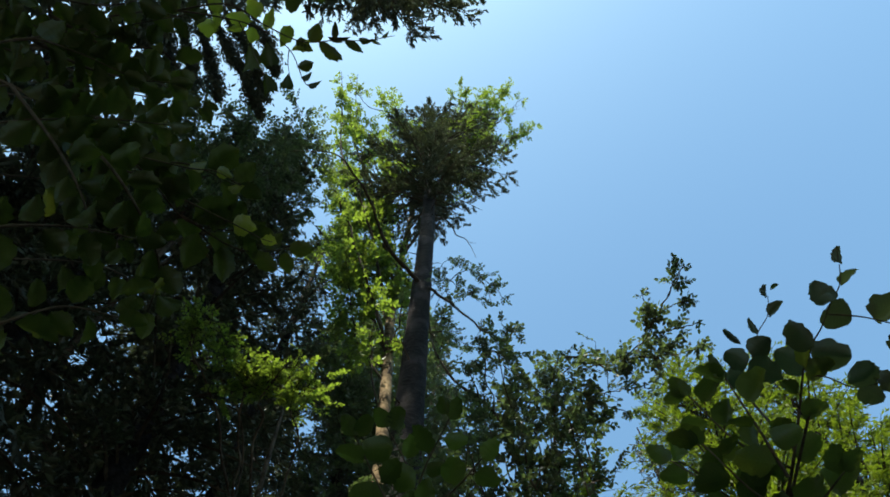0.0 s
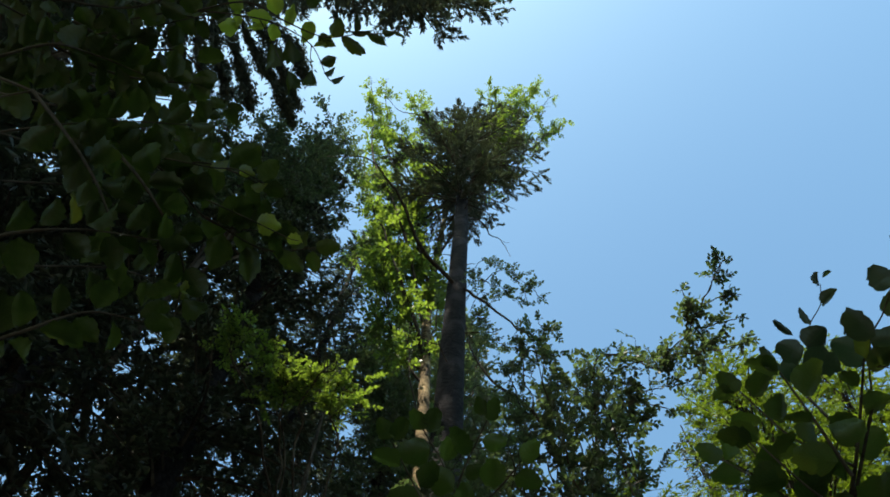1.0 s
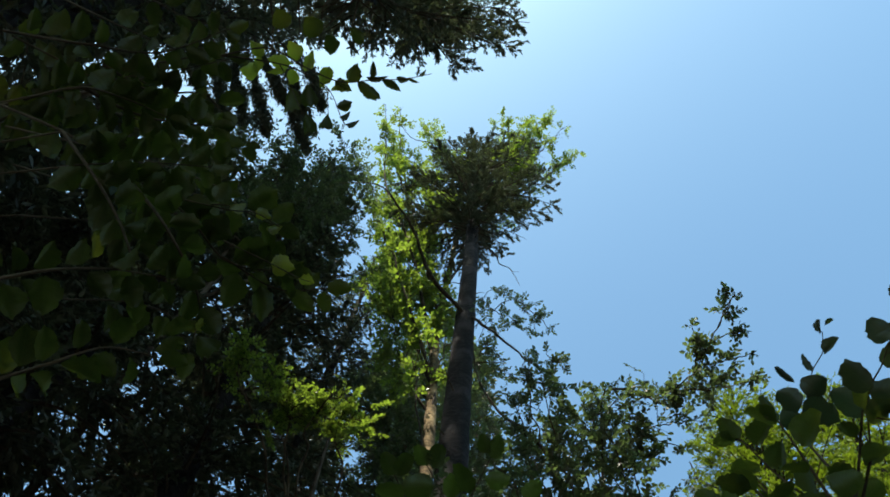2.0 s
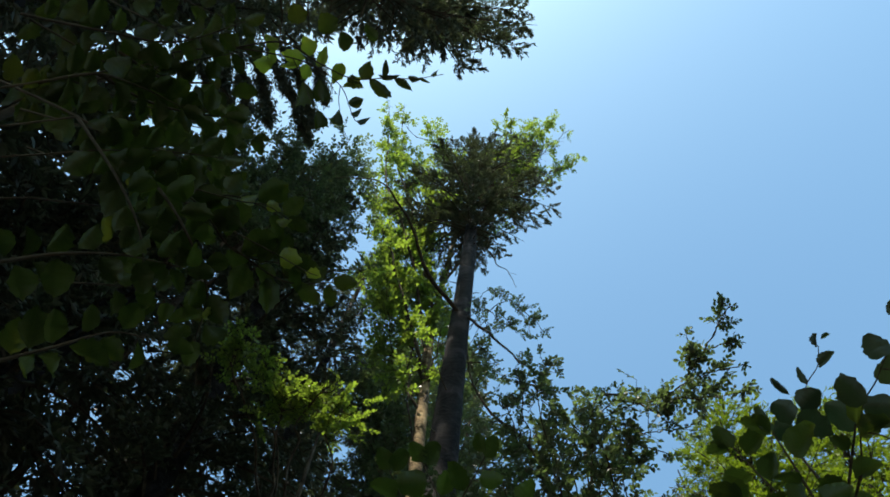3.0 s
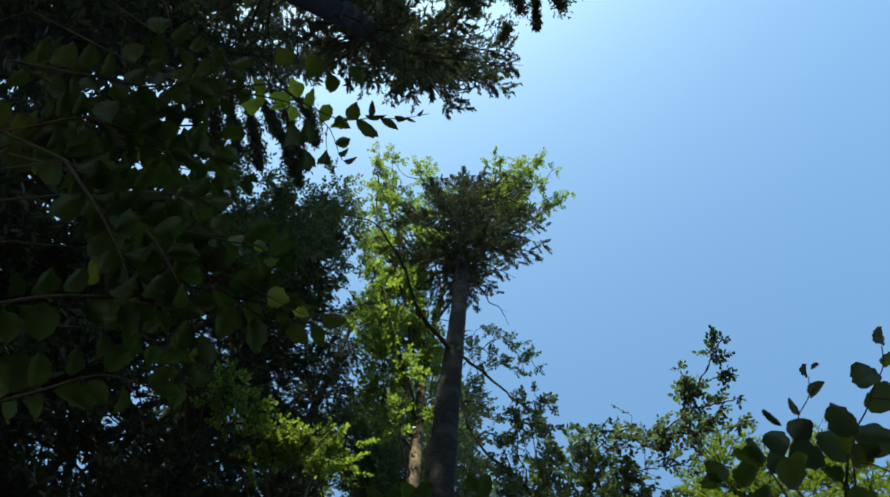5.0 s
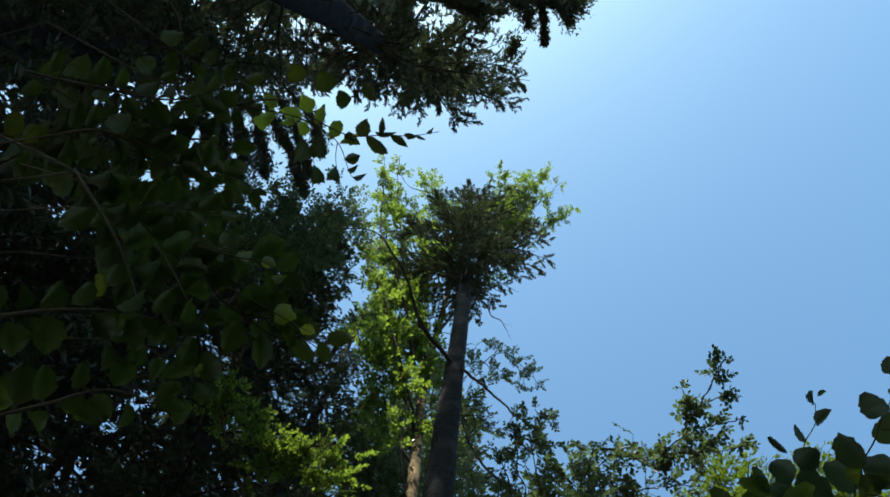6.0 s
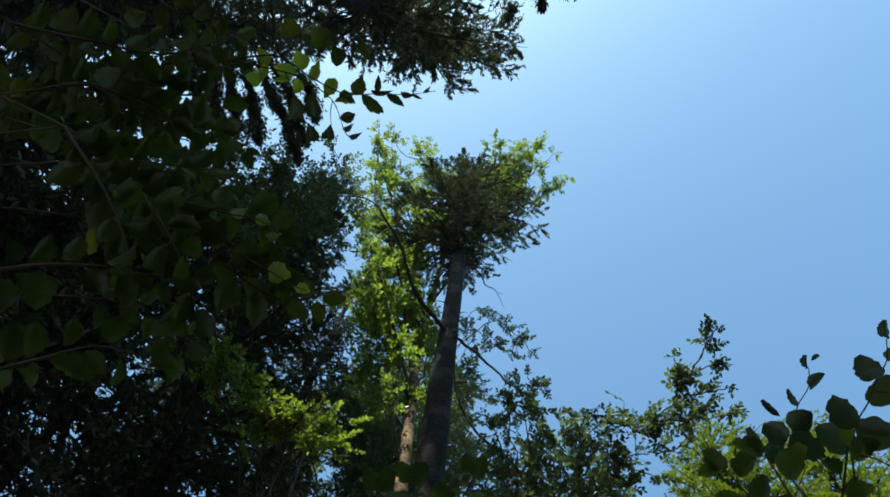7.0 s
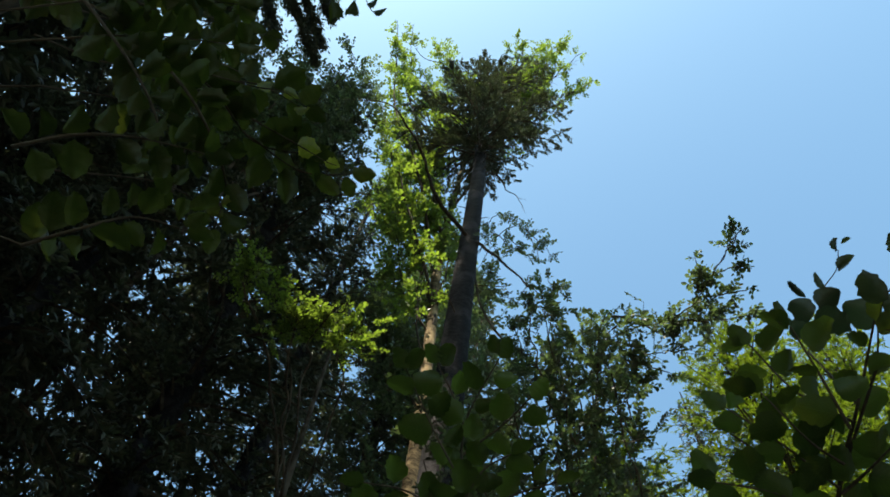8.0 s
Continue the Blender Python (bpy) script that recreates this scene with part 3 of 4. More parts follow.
# The beech farther in, in the gap between the dark spruces.
broadleaf("beech_tree", (-6.4, 6.2, 0), [(-6.4, 6.2, -0.1), (-6.1, 5.8, 7), (-5.1, 4.4, 11), (-4.9, 4.1, 18)], (0.09, 0.075, 0.06, 0.02), [
    [(-5.1, 4.4, 12), (-5.0, 3.6, 15), up(16, -0.27, 0.16)],
    [(-5.0, 4.3, 13.5), (-4.4, 3.7, 16), up(17, -0.21, 0.16)],
    [(-5.1, 4.4, 11), (-5.6, 3.2, 13.5), up(15, -0.35, 0.15)],
    [(-5.0, 4.3, 14), (-4.2, 3.9, 17), up(18, -0.19, 0.20)],
    [0.8, (-4.95, 4.2, 15), (-4.2, 4.2, 17), (-3.17, 4.03, 18.5)],
    [0.8, (-5.0, 4.3, 13.5), (-4.2, 4.5, 15.5), (-2.93, 4.63, 17.0)],
    [0.7, (-5.05, 4.35, 12.5), (-4.3, 4.7, 14.5), (-2.78, 5.27, 16.0)],
], "slender beech with small shaded leaves", BEECH_SHADED, TWIG, seed=23, leaf=0.098, spread=1.1, gap=0.04, twigs=12.0, thin=-0.3)
# A beech farther back, whose shaded leaves fill the view behind the trunks.
broadleaf("beech_tree", (-0.6, 11.2, 0), [(-0.6, 11.2, -0.1), (-0.6, 11.1, 8), (-0.8, 10.6, 19)], (0.15, 0.12, 0.02), [
    [(-0.6, 11.1, 7), (-1.4, 10.2, 9), up(9.5, -0.22, 0.95)],
    [(-0.6, 11.1, 8), (0.2, 10.3, 10), up(10.5, 0.06, 0.90)],
    [(-0.6, 11.1, 9), (-0.9, 10.0, 12), up(12, -0.09, 0.78)],
    [(-0.6, 11.1, 9), (-2.2, 10.2, 12), up(12, -0.24, 0.78)],
    [(-0.6, 11.0, 11), (0.4, 10.2, 14), up(13.5, 0.06, 0.70)],
    [(-0.6, 11.0, 12), (-1.6, 9.9, 15), up(15, -0.15, 0.62)],
] + [
    [(-0.6, 11.0, 13), (-0.6, 9.9, 16), up(16, -0.04, 0.58)],
    [(-0.6, 11.0, 14), (-2.4, 10, 16), up(16.5, -0.2, 0.56)],
    [(-0.7, 10.8, 15), (-1.6, 9.8, 18), up(18, -0.11, 0.50)],
    [(-0.7, 10.8, 16), (-0.2, 9.8, 18), up(18, -0.02, 0.51)],
    [(-0.7, 10.7, 17), (-1.0, 9.8, 20), up(20, -0.06, 0.44)],
    [(-0.6, 11.1, 6), (-2.4, 10.6, 7.5), up(7.2, -0.35, 1.2)],
    [(-0.6, 11.1, 6), (0.6, 10.6, 7.5), up(7.4, 0.1, 1.2)],
    [(-0.6, 11.0, 13), (-2.2, 9.8, 16.5), up(17, -0.22, 0.50)],
    [(-0.6, 11.0, 12), (-2.0, 9.8, 15.5), up(16, -0.19, 0.535)],
    [(-0.6, 11.0, 11), (-2.0, 9.8, 14), up(14.5, -0.22, 0.58)],
    [(-0.6, 11.0, 11), (-1.6, 9.8, 14), up(14.5, -0.17, 0.59)],
], "beech farther back with shaded green leaves", BEECH_SHADED, TWIG, seed=29, leaf=0.11, spread=1.5, arms=5.0, twigs=9.0, gap=0.042, thin=-0.6)
# Young beeches of the lower storey.
broadleaf("beech_tree", (-1.9, 5.4, 0), [(-1.9, 5.4, -0.1), (-1.95, 5.3, 4), (-2.1, 5.0, 9.5)], (0.08, 0.06, 0.015), [
    [(-1.95, 5.2, 5.5), (-1.95, 4.6, 7.2), up(6.6, -0.30, 0.62), up(6.6, -0.245, 0.58)],
    [(-1.95, 5.2, 6), (-1.6, 4.7, 7.4), up(6.6, -0.254, 0.645), up(6.6, -0.215, 0.625)],
    [(-1.95, 5.2, 6), (-2.2, 4.7, 7.6), up(6.6, -0.34, 0.63), up(6.6, -0.325, 0.585)],
    [0.35, (-2.0, 5.2, 6.5), (-2.5, 4.6, 8.0), up(7.0, -0.415, 0.54), up(7.1, -0.378, 0.50)],
    [0.3, (-2.0, 5.2, 6.5), (-2.3, 4.6, 8.0), up(7.1, -0.365, 0.545)],
], "young beech with bright sunlit spray of leaves", BEECH, TWIG, seed=25, leaf=0.057, spread=0.4, gap=0.018, thin=-0.2, arms=8.5, twigs=15.0, flat=0.25, stout=0.6, start=0.55)
broadleaf("beech_tree", (0.9, 5.3, 0), [(0.9, 5.3, -0.1), (0.95, 5.2, 4), (0.8, 4.95, 8.2), (0.1, 5.35, 10.4), (-0.22, 5.45, 11.8), (-0.3, 5.4, 13.7)], (0.085, 0.06, 0.026, 0.019, 0.015, 0.006), [
    [0.5, (0.95, 5.2, 5), (1.1, 4.4, 7.4), up(6.6, 0.17, 0.60)],
    [0.3, (0.95, 5.2, 5), up(6.4, 0.19, 0.61), up(6.2, 0.286, 0.59), up(6.2, 0.335, 0.567), up(6.4, 0.39, 0.565)],
    [0.15, up(6.2, 0.30, 0.575), up(6.2, 0.327, 0.542), up(6.3, 0.348, 0.49), up(6.4, 0.366, 0.442), up(6.5, 0.380, 0.405)],
    [0.12, up(6.32, 0.353, 0.478), up(6.4, 0.364, 0.445), up(6.48, 0.374, 0.416)],
    [0.11, up(6.2, 0.33, 0.54), up(6.25, 0.33, 0.50), up(6.4, 0.322, 0.462)],
    [0.14, up(6.2, 0.33, 0.53), up(6.25, 0.338, 0.51), up(6.4, 0.345, 0.49)],
    [0.14, up(6.3, 0.345, 0.535), up(6.3, 0.37, 0.52), up(6.35, 0.408, 0.508)],
] + [
    [0.08, up(6.3, 0.36, 0.48), up(6.3, 0.375, 0.472), up(6.35, 0.391, 0.468)],
    [0.1, up(6.3, 0.38, 0.565), up(6.3, 0.41, 0.557), up(6.3, 0.43, 0.551)],
    [0.28, up(6.3, 0.20, 0.61), up(6.2, 0.25, 0.585), up(6.2, 0.29, 0.575)],
    [0.3, up(6.3, 0.22, 0.63), up(6.1, 0.28, 0.635), up(6.0, 0.33, 0.625)],
    [0.26, up(6.2, 0.22, 0.63), up(6.1, 0.23, 0.64), up(6.1, 0.266, 0.626)],
    [0.24, up(6.1, 0.24, 0.64), up(6.0, 0.25, 0.655), up(6.0, 0.308, 0.672)],
    [0.3, up(6.2, 0.16, 0.64), up(6.2, 0.18, 0.62), up(6.2, 0.215, 0.582)],
    [0.3, up(6.0, 0.16, 0.7), up(6.0, 0.19, 0.7), up(5.9, 0.253, 0.718)],
    [0.4, (0.95, 5.1, 6), (1.0, 4.5, 7.9), up(7.2, 0.11, 0.58)],
    [0.26, (-0.3, 5.4, 13.6), (0.03, 4.95, 14.03), (0.36, 4.95, 13.84)],
    [0.3, (-0.28, 5.4, 13.2), (0.03, 4.95, 13.17), (0.3, 4.95, 12.65)],
    [0.24, (-0.25, 5.4, 12.5), (0.0, 4.95, 12.6), (0.22, 4.95, 12.3)],
    [0.2, (-0.28, 5.4, 13.3), (0.32, 4.95, 13.5), (0.6, 4.95, 13.55), (0.79, 4.95, 13.08), (1.0, 4.95, 12.33)],
    [0.17, (0.61, 4.95, 13.22), (0.75, 4.95, 12.82), (0.84, 4.95, 11.99)],
    [0.12, (0.3, 4.95, 12.9), (0.46, 4.95, 12.65), (0.58, 4.95, 12.17)],
    [0.16, (-0.22, 5.4, 11.8), (-0.07, 4.95, 11.57), (0.11, 4.95, 11.4)],
    [0.28, (-0.1, 5.4, 11.2), (0.06, 4.95, 10.97), (0.28, 4.95, 10.7)],
    [0.3, (0.3, 5.2, 9.7), (0.45, 4.95, 9.85), (0.65, 4.9, 9.6)],
    [0.3, (0.4, 5.2, 9.4), (0.32, 4.95, 9.2), (0.5, 4.9, 9.0)],
    [0.3, (0.6, 5.0, 8.8), (0.75, 4.9, 9.3), (0.95, 4.8, 9.3)],
    [0.15, (0.4, 4.95, 10.5), (0.55, 4.95, 11.06), (0.62, 4.95, 11.52)],
    [0.14, (0.8, 4.95, 10.3), (0.97, 4.95, 10.78), (1.08, 4.95, 11.05), (1.21, 4.95, 11.19)],
    [0.12, (0.83, 4.95, 10.5), (0.96, 4.95, 10.96), (0.93, 4.95, 11.31)],
    [0.2, (0.8, 4.95, 7.2), (0.5, 4.1, 8.7), (0.76, 4.05, 8.6)],
] + [
    [0.3, (0.9, 5.0, 7), (0.5, 4.8, 8.6), up(7.8, 0.03, 0.57)],
    [0.45, (0.95, 5.2, 5), (1.5, 4.7, 7), up(6.2, 0.22, 0.63)],
    [(0.95, 5.2, 4), (0.9, 4.6, 6.2), up(5.4, 0.10, 0.62)],
    [(0.95, 5.2, 4), (1.4, 4.7, 6), up(5.4, 0.20, 0.66)],
    [(0.95, 5.2, 3.5), (0.6, 4.6, 5.4), up(4.8, 0.05, 0.76)],
    [0.5, (0.95, 5.2, 3.5), (1.2, 4.7, 5), up(4.4, 0.13, 0.85)],
    [(0.95, 5.2, 3.2), (0.4, 4.9, 4.6), up(4.2, -0.02, 0.92)],
    [0.5, (0.95, 5.2, 4.2), (0.2, 4.8, 5.6), up(5.4, -0.09, 0.80)],
    [0.5, (0.95, 5.2, 3.8), (0.1, 4.8, 5.0), up(4.8, -0.12, 0.90)],
    [0.5, (0.95, 5.2, 4.6), (0.1, 4.9, 6.2), up(5.9, -0.13, 0.74)],
], "young beech with spreading branches of green leaves coloured dark for shade", BEECH_SHADED, TWIG, seed=27, leaf=0.06, spread=0.66, gap=0.017, arms=8.5, twigs=13.0, thin=-0.22, stout=0.4)


def dead_branch(tree, line, thick, forks=0, seed=0):
    """A bare, crooked branch with a few thin forks."""
    rng = np.random.default_rng(seed)
    o = np.array(tree.location)
    pts = bend([np.array(p) - o for p in line], 8 * len(line))
    pts[1:] += np.cumsum(rng.normal(0, 0.012, (len(pts) - 1, 3)), 0) * 0.5
    ob = part("dead_branch", mesh_of("dead_branch", *tube(pts, np.linspace(thick, 0.005, len(pts)), 6), TWIG, True), tree, "bare crooked grey branch")
    for _ in range(forks):
        k = rng.integers(len(pts) // 3, len(pts) - 1)
        d = unit(unit(pts[-1] - pts[0]) * 0.5 + rng.normal(0, 0.6, 3)) * rng.uniform(0.2, 0.6)
        w = np.linspace(0, 1, 5)[:, None]
        part("twig", mesh_of("twig", *tube(pts[k] + d * w + rng.normal(0, 0.03, 3) * w ** 2, np.linspace(0.006, 0.002, 5), 4), TWIG), ob)
    return ob


dead_branch(main_spruce, [(-0.33, 5.15, 13.29), (-0.08, 5.0, 12.52), (0.17, 4.9, 11.98), (0.43, 4.85, 11.36), (0.65, 4.8, 10.77), (0.82, 4.8, 10.33)], 0.034, 0, 80)
dead_branch(main_spruce, [(-0.32, 5.2, 17.83), (0.01, 5.6, 18.78), (0.19, 5.6, 18.3), (0.28, 5.6, 17.58), (0.52, 5.6, 17.15), (0.69, 5.6, 16.0)], 0.03, 1, 81)
dead_branch(main_spruce, [(-1.64, 4.77, 27.0), (-1.94, 4.38, 27.0), (-2.1, 4.05, 27.0), (-2.67, 3.96, 27.0), (-3.07, 3.54, 27.0), (-3.5, 2.72, 27.0)], 0.024, 1, 83)
dead_branch(main_spruce, [(-0.43, 5.15, 13.3), (-0.99, 4.52, 13.6), (-1.2, 4.19, 13.9), (-1.44, 3.71, 14.2), (-1.74, 3.33, 14.5), (-2.07, 3.02, 14.8), (-2.58, 3.01, 15.2), (-3.2, 3.07, 15.5)], 0.045, 2, 85)

# Single hanging branches of the dark spruce, against the bright sky.
for k, (h, a, b, c) in enumerate(((14.0, (-0.361, 0.055), (-0.357, 0.088), (-0.357, 0.12)), (14.5, (-0.333, 0.06), (-0.328, 0.097), (-0.325, 0.14)), (15.0, (-0.308, 0.056), (-0.284, 0.105), (-0.266, 0.165)),
        (15.3, (-0.283, 0.052), (-0.269, 0.098), (-0.256, 0.14)), (15.5, (-0.252, 0.05), (-0.244, 0.078), (-0.238, 0.104)), (13.5, (-0.385, 0.04), (-0.385, 0.08), (-0.385, 0.11)), (13.0, (-0.42, 0.03), (-0.41, 0.08), (-0.405, 0.12)))):
    bough(dark_spruce, [(-5.1, -0.38, h + 1.7), up(h + 0.3, *a), up(h, *b), up(h - 0.3, *c)], SPRUCE, 0.2, 0.105, 90 + k)

# Long branches of the leaning spruce, with hanging ends.
for k, (wide, line) in enumerate((
        (0.26, [(-1.52, -0.46, 13.4), (-0.93, -1.61, 15.0), (-0.09, -1.65, 15.6), (0.81, -1.66, 16.0), (1.46, -1.55, 16.2), (1.87, -1.56, 16.3)]),
        (0.1, [(0.92, -1.66, 16.0), (1.1, -1.39, 15.9), (1.13, -1.05, 15.8), (1.16, -0.75, 15.7)]),
        (0.2, [(1.33, -1.57, 16.1), (1.59, -1.38, 16.0), (1.66, -1.12, 15.9)]),
        (0.22, [(0.36, -1.64, 15.8), (0.75, -1.42, 15.7), (0.83, -1.09, 15.6)]),
        (0.26, [(-0.63, -1.62, 15.2), (-0.21, -1.32, 15.1), (-0.05, -1.01, 15.0)]),
        (0.2, [(-1.53, -0.5, 13.0), (-1.42, -1.54, 14.6), (-0.61, -1.44, 15.0), (0.3, -1.3, 15.2)]),
        (0.2, [(0.3, -0.45, 17.0), (0.57, -0.65, 17.0), (0.63, -0.88, 17.0)]))):
    bough(lean_spruce, line, SPRUCE, wide, 0.1, 120 + k)

# ---- shrubs and twigs close to the eye ----
ALDER_TWIGS = [
    [(0.611, 0.646, 2.535), (0.614, 0.591, 2.568), (0.62, 0.557, 2.583), (0.637, 0.524, 2.592), (0.649, 0.488, 2.602), (0.662, 0.456, 2.609), (0.662, 0.426, 2.621)],
    [(0.615, 0.598, 2.563), (0.638, 0.595, 2.551), (0.668, 0.599, 2.528), (0.699, 0.584, 2.515)],
    [(0.64, 0.789, 2.793), (0.646, 0.758, 2.81), (0.659, 0.71, 2.831), (0.666, 0.673, 2.849), (0.685, 0.634, 2.858), (0.687, 0.599, 2.874)],
    [(0.654, 0.511, 2.61), (0.69, 0.505, 2.59), (0.716, 0.504, 2.572), (0.76, 0.507, 2.54)],
]
ALDER_LEAVES_A = [
    ((0.662, 0.425, 2.622), (0.671, 0.406, 2.649), 0.021),
    ((0.679, 0.468, 2.631), (0.688, 0.431, 2.615), 0.027),
    ((0.636, 0.473, 2.578), (0.621, 0.455, 2.615), 0.041),
    ((0.666, 0.518, 2.642), (0.708, 0.534, 2.632), 0.056),
    ((0.604, 0.54, 2.551), (0.562, 0.506, 2.567), 0.046),
    ((0.619, 0.566, 2.58), (0.677, 0.562, 2.565), 0.054),
    ((0.628, 0.604, 2.592), (0.594, 0.599, 2.64), 0.051),
    ((0.647, 0.581, 2.512), (0.67, 0.538, 2.494), 0.038),
    ((0.701, 0.62, 2.562), (0.736, 0.636, 2.548), 0.041),
    ((0.675, 0.567, 2.486), (0.704, 0.56, 2.498), 0.037),
]
ALDER_LEAVES_B = [
    ((0.685, 0.601, 2.874), (0.694, 0.588, 2.906), 0.019),
    ((0.708, 0.6, 2.909), (0.711, 0.577, 2.888), 0.01),
    ((0.67, 0.62, 2.826), (0.702, 0.597, 2.845), 0.024),
    ((0.692, 0.699, 2.899), (0.687, 0.683, 2.94), 0.016),
    ((0.616, 0.675, 2.81), (0.577, 0.643, 2.815), 0.014),
    ((0.533, 0.604, 2.606), (0.507, 0.599, 2.64), 0.041),
    ((0.552, 0.603, 2.635), (0.588, 0.579, 2.656), 0.042),
    ((0.521, 0.596, 2.578), (0.558, 0.58, 2.541), 0.053),
    ((0.552, 0.643, 2.637), (0.528, 0.668, 2.655), 0.045),
    ((0.709, 0.505, 2.577), (0.75, 0.475, 2.591), 0.051),
    ((0.743, 0.504, 2.554), (0.755, 0.55, 2.547), 0.051),
]
ALDER_STEMS_A = [
    [(0.497, 1.042, 2.207), (0.53, 0.914, 2.348), (0.551, 0.803, 2.442), (0.58, 0.7, 2.503), (0.602, 0.583, 2.561)],
    [(0.541, 0.798, 2.422), (0.476, 0.772, 2.481), (0.397, 0.746, 2.539)],
    [(0.517, 0.812, 2.363), (0.449, 0.806, 2.411), (0.366, 0.817, 2.441)],
    [(0.574, 0.725, 2.489), (0.504, 0.71, 2.54), (0.439, 0.662, 2.603)],
    [(0.523, 0.679, 2.413), (0.491, 0.626, 2.468), (0.457, 0.575, 2.517)],
]
ALDER_STEMS_B = [
    [(0.558, 0.896, 2.412), (0.497, 0.918, 2.428), (0.442, 0.918, 2.46)],
    [(0.551, 0.815, 2.429), (0.594, 0.766, 2.444), (0.637, 0.706, 2.459)],
    [(0.54, 0.756, 2.427), (0.499, 0.743, 2.463), (0.44, 0.702, 2.524)],
    [(0.546, 0.902, 2.382), (0.594, 0.846, 2.403), (0.638, 0.801, 2.411)],
]
SAPLING_TWIGS_A = [
    [(-0.9, 0.153, 2.807), (-0.815, 0.117, 2.826), (-0.657, 0.086, 2.77), (-0.548, 0.062, 2.828), (-0.434, 0.041, 2.875)],
    [(-0.884, 0.087, 2.809), (-0.646, 0.138, 2.667), (-0.527, 0.188, 2.604), (-0.396, 0.235, 2.513), (-0.344, 0.31, 2.514), (-0.264, 0.335, 2.534)],
    [(-0.414, 0.229, 2.521), (-0.341, 0.233, 2.537), (-0.277, 0.27, 2.55)],
    [(-0.351, 0.302, 2.514), (-0.279, 0.356, 2.522), (-0.209, 0.363, 2.539)],
    [(-0.517, 0.185, 2.585), (-0.406, 0.249, 2.477), (-0.37, 0.35, 2.461), (-0.381, 0.412, 2.428)],
]
SAPLING_TWIGS_B = [
    [(-0.852, 0.107, 2.826), (-0.621, 0.071, 2.681), (-0.564, 0.091, 2.713), (-0.488, 0.126, 2.71)],
    [(-0.62, 0.132, 2.625), (-0.504, 0.202, 2.509), (-0.438, 0.259, 2.43), (-0.433, 0.321, 2.411)],
    [(-0.63, 0.297, 2.41), (-0.503, 0.264, 2.357), (-0.443, 0.276, 2.392), (-0.375, 0.302, 2.419)],
    [(-0.57, 0.176, 2.581), (-0.488, 0.181, 2.612), (-0.393, 0.193, 2.624)],
    [(-0.833, -0.022, 2.847), (-0.629, 0.006, 2.751), (-0.53, 0.024, 2.802), (-0.418, -0.011, 2.847)],
]
SAPLING_TWIGS_C = [
    [(-0.618, 0.419, 2.366), (-0.516, 0.379, 2.333), (-0.46, 0.375, 2.372), (-0.403, 0.401, 2.393)],
    [(-0.573, 0.06, 2.78), (-0.532, 0.098, 2.799), (-0.471, 0.129, 2.78)],
    [(-0.626, 0.072, 2.708), (-0.559, 0.116, 2.725), (-0.486, 0.135, 2.721), (-0.425, 0.143, 2.731)],
    [(-0.61, 0.039, 2.755), (-0.547, 0.088, 2.786), (-0.474, 0.097, 2.819), (-0.428, 0.13, 2.792)],
]
SAPLING_TWIGS_D = [
    [(-0.725, -0.012, 2.709), (-0.62, 0.084, 2.806), (-0.555, 0.13, 2.869), (-0.478, 0.192, 2.928)],
    [(-0.781, -0.109, 2.847), (-0.654, -0.014, 2.96), (-0.579, 0.031, 3.029), (-0.499, 0.056, 3.092)],
    [(-0.723, 0.123, 2.642), (-0.612, 0.184, 2.742), (-0.548, 0.225, 2.803), (-0.473, 0.28, 2.859)],
    [(-0.724, -0.165, 2.935), (-0.598, -0.048, 3.041), (-0.521, -0.014, 3.106)],
    [(-0.69, 0.252, 2.581), (-0.591, 0.295, 2.672), (-0.537, 0.35, 2.721)],
    [(-0.659, 0.36, 2.506), (-0.544, 0.408, 2.602), (-0.488, 0.466, 2.644)],
    [(-0.564, 0.233, 2.608), (-0.439, 0.301, 2.69), (-0.383, 0.364, 2.729)],
]
SAPLING_TWIGS_E = [
    [(-0.76, 0.092, 2.826), (-0.669, 0.163, 2.907), (-0.57, 0.2, 2.982), (-0.488, 0.227, 3.042)],
    [(-0.734, 0.186, 2.655), (-0.664, 0.24, 2.728), (-0.581, 0.26, 2.803), (-0.494, 0.301, 2.867)],
    [(-0.712, 0.09, 2.775), (-0.632, 0.138, 2.852), (-0.57, 0.173, 2.913), (-0.507, 0.22, 2.966)],
    [(-0.667, 0.21, 2.729), (-0.607, 0.233, 2.794), (-0.525, 0.216, 2.872)],
    [(-0.75, 0.047, 2.872), (-0.671, 0.086, 2.947), (-0.6, 0.151, 3.008)],
]
SPRAY_TWIGS_A = [
    [(-0.548, 0.042, 2.823), (-0.463, 0.034, 2.861), (-0.371, 0.049, 2.893), (-0.319, 0.067, 2.908), (-0.268, 0.105, 2.919), (-0.229, 0.153, 2.836), (-0.212, 0.163, 2.814)],
    [(-0.463, 0.037, 2.861), (-0.369, 0.025, 2.895), (-0.304, 0.064, 2.913), (-0.244, 0.092, 2.925), (-0.181, 0.091, 2.938), (-0.127, 0.092, 2.945), (-0.072, 0.084, 2.951)],
]
SPRAY_TWIGS_B = [
    [(-0.352, 0.053, 2.9), (-0.336, 0.095, 2.902), (-0.301, 0.142, 2.841)],
    [(-0.268, 0.105, 2.919), (-0.265, 0.126, 2.885), (-0.255, 0.146, 2.845)],
    [(-0.396, 0.22, 2.524), (-0.327, 0.232, 2.508), (-0.295, 0.239, 2.517), (-0.264, 0.262, 2.522)],
    [(-0.336, 0.271, 2.491), (-0.276, 0.31, 2.502), (-0.24, 0.334, 2.507), (-0.224, 0.341, 2.509)],
]
